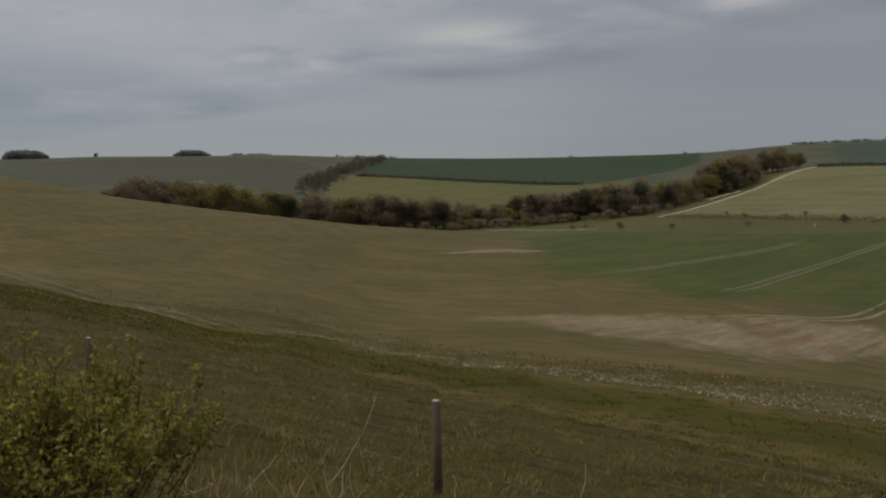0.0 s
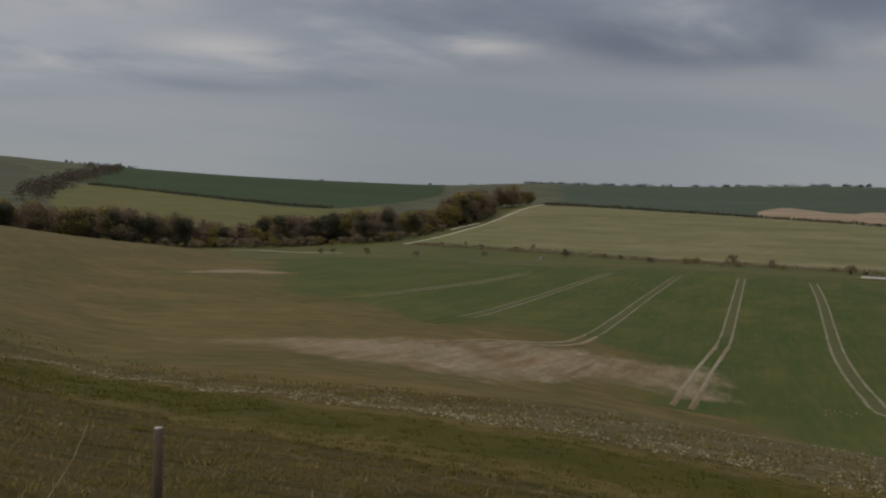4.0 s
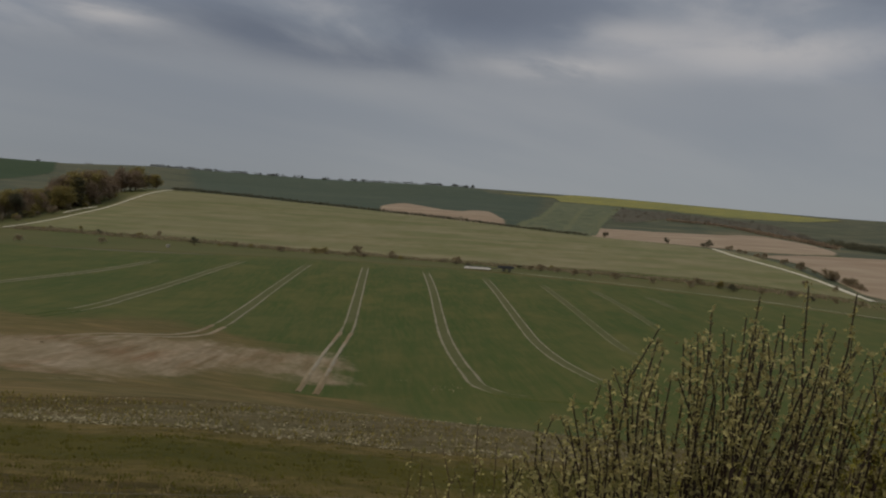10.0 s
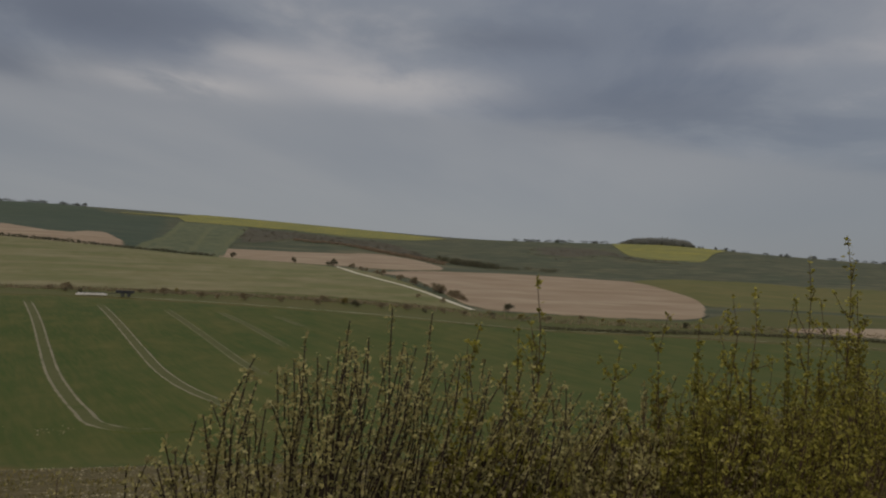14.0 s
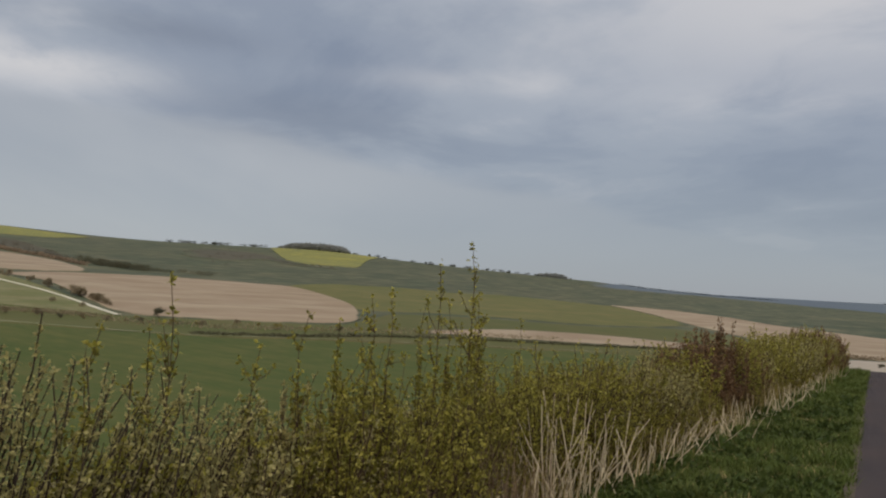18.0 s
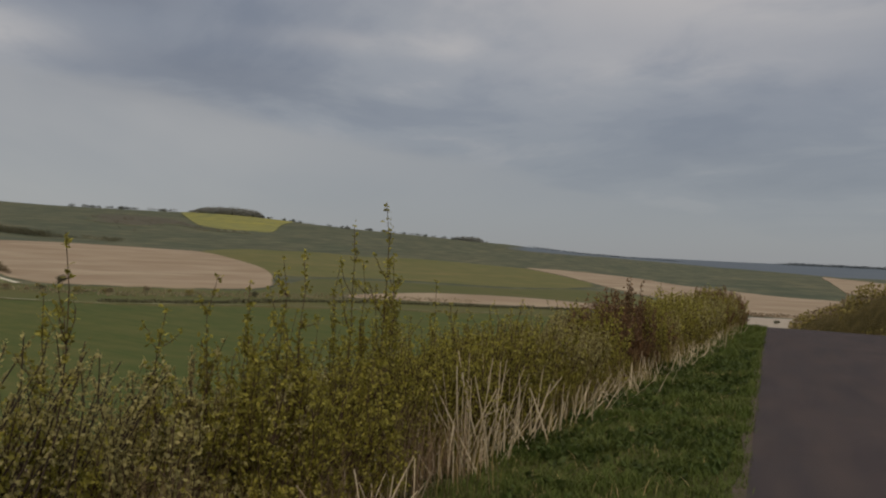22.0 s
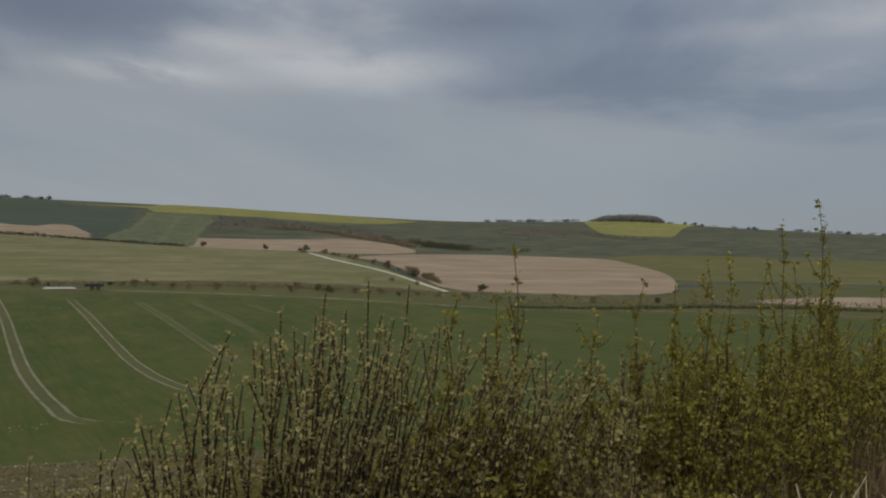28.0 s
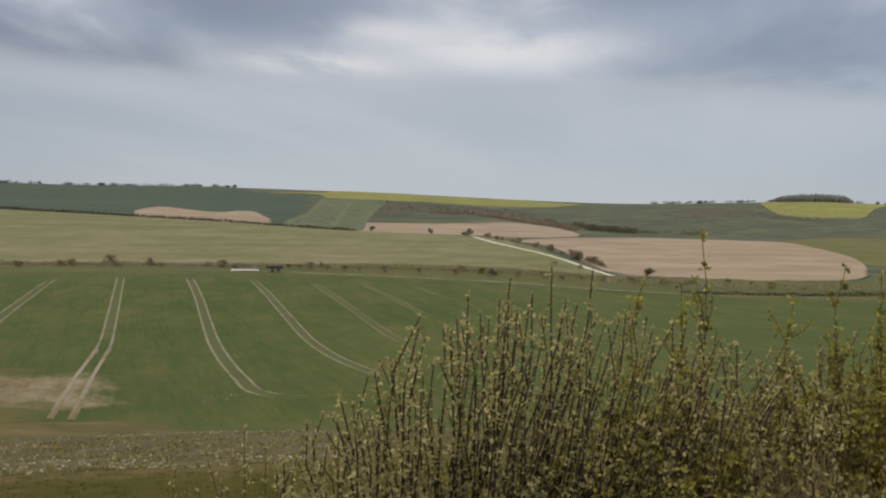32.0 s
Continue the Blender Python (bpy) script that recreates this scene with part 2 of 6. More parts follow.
M["bank"] = material(BANK, [(0.09318, 0.07308, 0.01398), (0.1553, 0.112, 0.02899), (0.2423, 0.1681, 0.05798)], 0.6, 3.0, bump=0.9, bump_scale=7, rows=[(-115, 0.5, 0.9, 0.6, (0.06212, 0.05237, 0.009318)), (-125, 1.6, 3, 0.5, (0.1926, 0.1364, 0.04141))])
M["lush"] = material("lush_grass_band", [(0.07305, 0.06886, 0.008014), (0.1033, 0.08667, 0.01122), (0.05794, 0.05699, 0.006625)], 0.3, 2.0, bump=0.6, bump_scale=9, soft=0.5, under=BANK, rows=[(-120, 1.2, 3, 0.5, (0.1235, 0.09379, 0.0156))])
M["lush_blade"] = material("lush_grass_blade", [(0.09229, 0.08848, 0.0103), (0.1384, 0.1109, 0.01736), (0.06922, 0.07168, 0.008064)], 0.4, 2.5, rough=0.8, island=0.2, trans=0.3)
M["brown"] = material(CROP, [(0.06155, 0.05778, 0.009066), (0.1077, 0.08089, 0.01814), (0.1405, 0.1001, 0.02791)], 0.03, 0.16, rows=[(-110, 12, 34, 0.8, (0.04808, 0.052, 0.007325)), (-95, 26, 60, 0.7, (0.1366, 0.07896, 0.02512)), (-118, 4, 15, 0.6, (0.175, 0.1233, 0.04326)), (-125, 18, 70, 0.7, (0.04616, 0.05007, 0.007325)), (-115, 1.5, 5, 0.45, (0.1519, 0.104, 0.03488)), (-112, 0.5, 1.6, 0.5, (0.165, 0.112, 0.048)), (-112, 0.8, 3.0, 0.45, (0.055, 0.050, 0.0095))], fine_mix=0.6)
M["strip"] = material("stony_headland", [(0.095, 0.07448, 0.02584), (0.1311, 0.1005, 0.04038), (0.171, 0.1322, 0.06298)], 0.25, 2.5, bump=0.6, bump_scale=6, soft=0.35, under=CROP, rows=[(-132, 0.7, 3, 0.6, (0.0684, 0.05772, 0.01615)), (-132, 0.25, 0.5, 0.4, (0.2185, 0.1722, 0.09044))])
BARE = dict(big=0.05, fine=0.3, rows=[(-70, 9, 20, 0.8, (0.190, 0.102, 0.050)), (-42, 2.2, 22, 0.8, (0.120, 0.083, 0.036)), (-42, 0.9, 12, 0.6, (0.33, 0.262, 0.168)), (-75, 8, 16, 0.7, (0.315, 0.248, 0.160)), (-42, 0.4, 1.5, 0.4, (0.100, 0.074, 0.032)), (-60, 12, 24, 0.55, (0.125, 0.088, 0.034))], soft=0.16)
M["bare"] = material("bare_chalky_soil", [(0.188, 0.128, 0.061), (0.256, 0.194, 0.108), (0.131, 0.093, 0.035)], under=CROP, **BARE)
M["wheat"] = material(WHEAT, [(0.040, 0.062, 0.0080), (0.057, 0.074, 0.0110), (0.092, 0.085, 0.020)], 0.02, 0.15, rows=[(-39, 1.6, 70, 0.62, (0.094, 0.084, 0.020)), (-39, 9, 40, 0.65, (0.034, 0.055, 0.0068)), (-41, 3.5, 50, 0.45, (0.116, 0.096, 0.027)), (-60, 14, 22, 0.6, (0.036, 0.058, 0.0078)), (-39, 0.5, 6, 0.4, (0.105, 0.092, 0.025)), (-70, 3, 5, 0.35, (0.036, 0.056, 0.0075))], soft=0.06, under=CROP, fine_mix=0.3)
M["bare_wheat"] = material("bare_chalky_soil_in_wheat", [(0.188, 0.128, 0.061), (0.256, 0.194, 0.108), (0.131, 0.093, 0.035)], under=CROP, under2=WHEAT, **BARE)
M["margin"] = material(MARGIN, [(0.0735, 0.0784, 0.0203), (0.11, 0.0902, 0.0312), (0.063, 0.0686, 0.0172)], 0.05, 0.4)
M["mid"] = material("pale_pasture", [(0.128, 0.118, 0.040), (0.208, 0.160, 0.078), (0.118, 0.116, 0.038)], 0.010, 0.03, rows=[(-47, 5, 90, 0.6, (0.232, 0.200, 0.106)), (-110, 14, 90, 0.65, (0.105, 0.110, 0.034)), (-100, 22, 50, 0.6, (0.224, 0.180, 0.098)), (-60, 30, 70, 0.6, (0.110, 0.114, 0.036)), (-90, 4, 18, 0.3, (0.100, 0.102, 0.036))], soft=0.1, under=MARGIN, fine_mix=0.35)
M["plough"] = material("drilled_chalk_soil", [(0.2658, 0.1875, 0.1129), (0.3349, 0.2513, 0.1611), (0.2133, 0.1483, 0.08826)], 0.012, 0.06, rows=[(-160, 5, 160, 0.35, (0.3709, 0.2885, 0.1909)), (-155, 14, 90, 0.7, (0.2081, 0.1442, 0.08826)), (-70, 25, 60, 0.6, (0.3606, 0.2822, 0.1868)), (-100, 30, 80, 0.5, (0.2318, 0.1566, 0.09853)), (-158, 1.5, 40, 0.3, (0.2009, 0.1422, 0.08621))], soft=0.06, under=TURF)
M["rape"] = material("flowering_rape", [(0.285, 0.238, 0.040), (0.225, 0.20, 0.048), (0.315, 0.262, 0.050)], 0.02, 0.08, rows=[(-50, 14, 60, 0.5, (0.165, 0.155, 0.05)), (-140, 7, 90, 0.85, (0.105, 0.115, 0.044))], soft=0.1, under=TURF)
M["dark"] = material("dense_green_crop", [(0.030, 0.050, 0.017), (0.044, 0.062, 0.022), (0.024, 0.040, 0.014)], 0.01, 0.08, rows=[(-20, 5, 120, 0.5, (0.05, 0.066, 0.024)), (-100, 20, 70, 0.5, (0.024, 0.04, 0.014))], soft=0.05, under=TURF)
M["blue_crop"] = material("blue_green_crop", [(0.055, 0.072, 0.04214), (0.0726, 0.084, 0.04802), (0.044, 0.058, 0.03528)], 0.007, 0.04, rows=[(-60, 30, 90, 0.6, (0.0858, 0.088, 0.049)), (-20, 5, 120, 0.4, (0.044, 0.058, 0.0343)), (-110, 40, 90, 0.6, (0.0396, 0.054, 0.03332))], soft=0.06, under=TURF)
M["light"] = material("grass_ley", [(0.102, 0.1004, 0.02663), (0.145, 0.1147, 0.03687), (0.07652, 0.08193, 0.02253)], 0.012, 0.08, rows=[(-150, 6, 90, 0.5, (0.1565, 0.1229, 0.04301)), (-60, 14, 40, 0.5, (0.07652, 0.08193, 0.02253))], soft=0.06, under=TURF)
M["scrub"] = material("scrubby_down", [(0.085, 0.070, 0.044), (0.068, 0.060, 0.036), (0.105, 0.083, 0.054)], 0.015, 0.08, rows=[(-60, 8, 20, 0.5, (0.060, 0.058, 0.034))], soft=0.05, under=TURF)
M["stubble"] = material("far_dull_grass", [(0.062, 0.060, 0.036), (0.082, 0.074, 0.044), (0.05, 0.052, 0.032)], 0.01, 0.04, rows=[(-100, 12, 90, 0.5, (0.092, 0.082, 0.048))], soft=0.03, under=TURF)
# ridge and its wood: distance haze is painted into these blue-grey base colours
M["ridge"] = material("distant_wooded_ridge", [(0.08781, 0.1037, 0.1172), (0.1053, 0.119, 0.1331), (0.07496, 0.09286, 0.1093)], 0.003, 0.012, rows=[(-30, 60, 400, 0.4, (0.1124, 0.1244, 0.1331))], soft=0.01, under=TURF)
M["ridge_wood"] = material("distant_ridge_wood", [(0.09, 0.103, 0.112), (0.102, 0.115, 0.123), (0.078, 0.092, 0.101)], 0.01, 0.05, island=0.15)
M["pale_down"] = material("pale_scrubby_turf", [(0.066, 0.080, 0.038), (0.094, 0.102, 0.046), (0.150, 0.138, 0.075)], 0.014, 0.07, rows=[(-52, 5, 60, 0.6, (0.145, 0.14, 0.066)), (-40, 9, 40, 0.5, (0.056, 0.070, 0.036))], soft=0.06, under=TURF)
M["pale_baulk"] = material("pale_rough_grass", [(0.108, 0.112, 0.050), (0.135, 0.130, 0.062), (0.085, 0.092, 0.042)], 0.03, 0.2, soft=0.05, under="pale_scrubby_turf")
M["chalk"] = material("chalk_track", [(0.515, 0.46, 0.339), (0.433, 0.38, 0.27), (0.577, 0.52, 0.4)], 0.1, 0.8)
M["chalk_dim"] = material("dull_chalk_ground", [(0.33, 0.27, 0.20), (0.27, 0.21, 0.15), (0.38, 0.33, 0.26)], 0.05, 0.4)
M["rut"] = material("wheel_rut_soil", [(0.135, 0.1217, 0.0666), (0.2115, 0.1808, 0.1134), (0.234, 0.1985, 0.1278)], 0.15, 1.2, soft=0.6, under=WHEAT)
M["rut_mid"] = material("trodden_thin_crop", [(0.078, 0.078, 0.024), (0.098, 0.090, 0.034), (0.062, 0.070, 0.018)], 0.05, 0.5, soft=0.2, under=WHEAT)
M["rut_faint"] = material("faint_wheel_rut", [(0.098, 0.098, 0.042), (0.145, 0.130, 0.066), (0.165, 0.146, 0.078)], 0.12, 1.0, soft=0.5, under=WHEAT)
M["lane"] = material("pale_grassy_lane", [(0.27, 0.25, 0.165), (0.21, 0.205, 0.115), (0.35, 0.32, 0.22)], 0.05, 0.4, soft=0.12, under=MARGIN)
M["rut_brown"] = material("wheel_rut_in_thin_crop", [(0.1852, 0.1632, 0.09), (0.1425, 0.1285, 0.066), (0.228, 0.204, 0.122)], 0.05, 0.4, soft=0.3, under=CROP)
M["rut_old"] = material("old_rut_in_thin_crop", [(0.144, 0.118, 0.0648), (0.108, 0.0925, 0.0468), (0.166, 0.141, 0.0864)], 0.05, 0.4, soft=0.3, under=CROP)
M["rut_bare"] = material("wheel_rut_in_bare_soil", [(0.172, 0.1424, 0.0897), (0.24, 0.204, 0.1365), (0.264, 0.228, 0.1599)], 0.2, 1.2, soft=0.6, under="bare_chalky_soil")
M["asphalt"] = material("worn_asphalt", [(0.062, 0.046, 0.043), (0.084, 0.062, 0.056), (0.046, 0.037, 0.037)], 0.7, 22, rough=0.92, bump=0.45, bump_scale=140, spec=0.12, fine_mix=0.6, rows=[(-124, 0.8, 6, 0.6, (0.046, 0.038, 0.038)), (-124, 0.35, 2.4, 0.5, (0.094, 0.068, 0.057)), (-124, 1.4, 2.0, 0.5, (0.056, 0.046, 0.045))])
M["soil_edge"] = material("gritty_road_edge", [(0.0975, 0.072, 0.0476), (0.128, 0.0972, 0.068), (0.0675, 0.054, 0.034)], 3, 25, bump=0.5, bump_scale=60)
M["weed"] = material("broad_weed_leaf", [(0.05149, 0.0731, 0.01632), (0.07296, 0.0877, 0.02232), (0.03866, 0.0549, 0.01344)], 1.5, 8, rough=0.6, island=0.35, trans=0.3)
M["bark"] = material("hedge_bark", [(0.070, 0.042, 0.026), (0.115, 0.074, 0.047), (0.044, 0.027, 0.018)], 3, 40)
M["bark_dark"] = material("dark_hawthorn_bark", [(0.040, 0.026, 0.018), (0.062, 0.042, 0.029), (0.028, 0.019, 0.014)], 3, 40)
LEAF = dict(rough=0.6, spec=0.3, trans=0.45)
M["leaf"] = material("spring_hawthorn_leaf", [(0.3646, 0.3115, 0.1083), (0.4558, 0.3812, 0.1652), (0.2598, 0.2325, 0.07293)], 2, 12, island=0.4, **LEAF)
M["leaf_green"] = material("green_hedge_leaf", [(0.2733, 0.2384, 0.03908), (0.353, 0.3003, 0.05633), (0.1709, 0.1573, 0.02759)], 2, 12, island=0.5, **LEAF)
M["leaf_red"] = material("reddish_hedge_leaf", [(0.178, 0.094, 0.044), (0.210, 0.120, 0.052), (0.124, 0.074, 0.036)], 2, 12, island=0.35, **LEAF)
M["blade"] = material("verge_grass_blade", [(0.08958, 0.1187, 0.02419), (0.125, 0.1389, 0.03629), (0.07291, 0.09184, 0.01949)], 1.2, 6, rough=0.7, island=0.3, trans=0.35)
M["tussock"] = material("rough_grass_blade", [(0.1282, 0.1126, 0.01724), (0.2625, 0.1915, 0.05387), (0.08058, 0.079, 0.01077)], 0.9, 3.5, rough=0.8, island=0.4, trans=0.3)
M["straw_grass"] = material("bleached_grass", [(0.322, 0.236, 0.1), (0.247, 0.184, 0.0686), (0.383, 0.287, 0.138)], 0.8, 5, rough=0.8, island=0.3, trans=0.3)
M["dry_stem"] = material("dry_brown_stem", [(0.245, 0.165, 0.095), (0.185, 0.120, 0.070), (0.32, 0.225, 0.140)], 0.8, 5, rough=0.8, island=0.35, trans=0.3)
M["straw"] = material("dead_stem", [(0.57, 0.4617, 0.3055), (0.456, 0.3534, 0.2223), (0.6612, 0.5586, 0.3933)], 3, 30, island=0.2, rows=[(0, 0.03, 0.03, 0.4, (0.3192, 0.2337, 0.1425))])
M["stone"] = material("chalk_flint", [(0.2835, 0.2381, 0.1316), (0.1989, 0.1632, 0.08874), (0.378, 0.3263, 0.1897)], 1.5, 8, island=0.35)
M["post"] = material("weathered_post", [(0.120, 0.085, 0.052), (0.165, 0.122, 0.080), (0.080, 0.058, 0.036)], 4, 40, bump=0.4, bump_scale=60)
M["endgrain"] = material("pale_end_grain", [(0.46, 0.42, 0.36), (0.4, 0.36, 0.3), (0.5, 0.47, 0.42)], 10, 60)
M["wire"] = material("dull_galvanised_wire", [(0.2, 0.18, 0.14), (0.24, 0.215, 0.17), (0.16, 0.145, 0.11)], 3, 30, rough=0.8, spec=0.1)
CROWN = dict(island=0.3, trans=0.3)
M["crown_y"] = material("spring_crown_yellowish", [(0.2606, 0.2079, 0.06734), (0.3104, 0.246, 0.07906), (0.1903, 0.1552, 0.05856)], 0.2, 1.5, **CROWN)
M["crown_b"] = material("bare_brown_crown", [(0.2472, 0.1754, 0.1121), (0.2946, 0.2156, 0.1351), (0.1897, 0.1409, 0.09487)], 0.2, 1.5, **CROWN)
M["crown_d"] = material("dark_evergreen_crown", [(0.103, 0.09632, 0.056), (0.1322, 0.1165, 0.0672), (0.0784, 0.07616, 0.04816)], 0.2, 1.5, **CROWN)
M["bush"] = material("brownish_bush_twigs", [(0.258, 0.198, 0.12), (0.3096, 0.24, 0.144), (0.204, 0.1632, 0.1008)], 0.2, 1.5, **CROWN)
# far woods: paler and greyer than nearer crowns, distance haze put into the colour
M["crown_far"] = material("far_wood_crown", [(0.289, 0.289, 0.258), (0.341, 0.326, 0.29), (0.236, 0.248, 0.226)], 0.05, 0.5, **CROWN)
M["crown_ridge"] = material("skyline_tree_crown", [(0.125, 0.128, 0.105), (0.150, 0.148, 0.120), (0.100, 0.106, 0.090)], 0.05, 0.5, **CROWN)
M["crown_scrub"] = material("far_scrub_crown", [(0.125, 0.10, 0.07), (0.15, 0.118, 0.085), (0.10, 0.09, 0.062)], 0.05, 0.5, **CROWN)
M["plastic"] = material("white_sheeting", [(0.3906, 0.3556, 0.2953), (0.3402, 0.3079, 0.2474), (0.4284, 0.391, 0.3264)], 0.3, 3, rough=0.5)
M["dark_metal"] = material("dark_machine_paint", [(0.04, 0.04, 0.045), (0.05, 0.05, 0.055), (0.03, 0.03, 0.03)], 0.5, 3, rough=0.5, spec=0.4)

# ---------------------------------------------------------------- the lie of the land
EYE = 1.6
LANDS = {}


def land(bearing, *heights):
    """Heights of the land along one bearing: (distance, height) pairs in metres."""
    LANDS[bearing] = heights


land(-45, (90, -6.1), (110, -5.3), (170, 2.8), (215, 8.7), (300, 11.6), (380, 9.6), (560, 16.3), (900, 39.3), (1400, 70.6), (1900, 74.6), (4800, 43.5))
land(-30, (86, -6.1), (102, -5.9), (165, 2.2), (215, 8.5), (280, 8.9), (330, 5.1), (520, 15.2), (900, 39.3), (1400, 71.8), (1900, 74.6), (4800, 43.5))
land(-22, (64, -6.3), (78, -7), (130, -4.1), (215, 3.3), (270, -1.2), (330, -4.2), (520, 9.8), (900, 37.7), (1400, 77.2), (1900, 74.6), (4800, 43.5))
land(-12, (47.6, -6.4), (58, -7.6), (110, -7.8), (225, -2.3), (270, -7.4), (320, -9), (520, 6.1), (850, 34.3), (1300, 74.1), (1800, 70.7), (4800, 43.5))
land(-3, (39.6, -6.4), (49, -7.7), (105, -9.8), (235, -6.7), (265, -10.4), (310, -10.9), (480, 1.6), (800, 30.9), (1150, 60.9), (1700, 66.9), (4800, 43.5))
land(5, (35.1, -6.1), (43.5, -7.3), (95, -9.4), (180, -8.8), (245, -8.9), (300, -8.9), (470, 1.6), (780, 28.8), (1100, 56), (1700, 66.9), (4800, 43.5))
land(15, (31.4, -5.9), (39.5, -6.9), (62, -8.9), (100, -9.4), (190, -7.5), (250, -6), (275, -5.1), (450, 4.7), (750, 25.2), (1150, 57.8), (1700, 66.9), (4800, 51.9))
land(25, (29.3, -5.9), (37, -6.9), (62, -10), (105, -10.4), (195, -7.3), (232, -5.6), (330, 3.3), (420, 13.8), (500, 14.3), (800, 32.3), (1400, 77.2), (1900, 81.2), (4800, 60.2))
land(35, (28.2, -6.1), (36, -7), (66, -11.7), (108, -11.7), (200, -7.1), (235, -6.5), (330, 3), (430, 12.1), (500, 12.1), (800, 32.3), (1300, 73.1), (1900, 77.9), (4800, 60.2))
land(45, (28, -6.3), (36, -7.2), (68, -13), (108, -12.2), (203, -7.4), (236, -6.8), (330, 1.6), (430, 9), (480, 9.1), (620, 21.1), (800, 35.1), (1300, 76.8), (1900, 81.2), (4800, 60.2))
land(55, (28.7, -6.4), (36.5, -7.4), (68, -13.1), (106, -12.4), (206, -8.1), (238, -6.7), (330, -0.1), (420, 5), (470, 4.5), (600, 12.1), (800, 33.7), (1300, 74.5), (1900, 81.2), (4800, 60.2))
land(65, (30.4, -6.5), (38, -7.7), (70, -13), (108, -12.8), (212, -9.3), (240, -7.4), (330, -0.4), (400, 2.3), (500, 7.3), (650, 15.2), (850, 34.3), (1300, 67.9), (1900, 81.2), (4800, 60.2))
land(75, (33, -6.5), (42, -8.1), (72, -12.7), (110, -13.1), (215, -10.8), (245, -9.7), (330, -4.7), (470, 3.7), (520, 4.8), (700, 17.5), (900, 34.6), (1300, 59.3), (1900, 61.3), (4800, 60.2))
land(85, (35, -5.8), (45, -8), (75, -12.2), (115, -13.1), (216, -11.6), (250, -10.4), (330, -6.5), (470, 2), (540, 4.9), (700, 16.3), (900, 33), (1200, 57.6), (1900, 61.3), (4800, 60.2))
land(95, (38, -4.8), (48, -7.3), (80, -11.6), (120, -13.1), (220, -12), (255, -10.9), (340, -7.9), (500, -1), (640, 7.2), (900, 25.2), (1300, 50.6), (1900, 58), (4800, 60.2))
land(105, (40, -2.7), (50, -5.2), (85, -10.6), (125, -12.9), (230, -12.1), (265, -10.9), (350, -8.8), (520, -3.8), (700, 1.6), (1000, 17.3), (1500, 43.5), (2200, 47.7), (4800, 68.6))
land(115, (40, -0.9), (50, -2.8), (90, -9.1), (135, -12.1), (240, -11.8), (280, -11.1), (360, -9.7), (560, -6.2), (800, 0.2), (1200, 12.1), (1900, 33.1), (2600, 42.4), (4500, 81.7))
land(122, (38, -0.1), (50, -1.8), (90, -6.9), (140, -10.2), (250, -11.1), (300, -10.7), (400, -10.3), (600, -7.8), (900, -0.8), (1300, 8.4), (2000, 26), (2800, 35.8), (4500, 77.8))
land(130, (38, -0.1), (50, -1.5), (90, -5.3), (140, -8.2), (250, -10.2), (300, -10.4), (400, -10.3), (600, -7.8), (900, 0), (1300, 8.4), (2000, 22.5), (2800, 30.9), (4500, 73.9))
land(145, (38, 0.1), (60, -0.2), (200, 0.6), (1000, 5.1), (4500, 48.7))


def pchip(x, y, q):
    h = np.diff(x)
    d = np.diff(y) / h
    m = np.zeros(len(x))
    for i in range(1, len(x) - 1):
        if d[i - 1] * d[i] > 0:
            a, b = 2 * h[i] + h[i - 1], h[i] + 2 * h[i - 1]
            m[i] = (a + b) / (a / d[i - 1] + b / d[i])
    m[0], m[-1] = d[0], d[-1]
    i = np.clip(np.searchsorted(x, q) - 1, 0, len(h) - 1)
    s = np.clip((q - x[i]) / h[i], 0, 1)
    return (2 * s**3 - 3 * s * s + 1) * y[i] + (s**3 - 2 * s * s + s) * h[i] * m[i] + (3 * s * s - 2 * s**3) * y[i + 1] + (s**3 - s * s) * h[i] * m[i + 1]


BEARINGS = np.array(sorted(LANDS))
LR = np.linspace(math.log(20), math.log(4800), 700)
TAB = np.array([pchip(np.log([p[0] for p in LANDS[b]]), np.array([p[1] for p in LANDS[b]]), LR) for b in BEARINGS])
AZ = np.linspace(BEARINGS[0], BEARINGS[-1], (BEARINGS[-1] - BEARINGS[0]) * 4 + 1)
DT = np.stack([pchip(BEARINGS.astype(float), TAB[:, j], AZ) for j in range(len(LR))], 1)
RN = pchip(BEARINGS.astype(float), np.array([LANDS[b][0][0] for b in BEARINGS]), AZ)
ROAD = 124.0
RS, RC = math.sin(radians(ROAD)), math.cos(radians(ROAD))


def from_road(s, w):
    """Plan place s metres along the road and w metres to its left."""
    return s * RS - w * RC, s * RC + w * RS


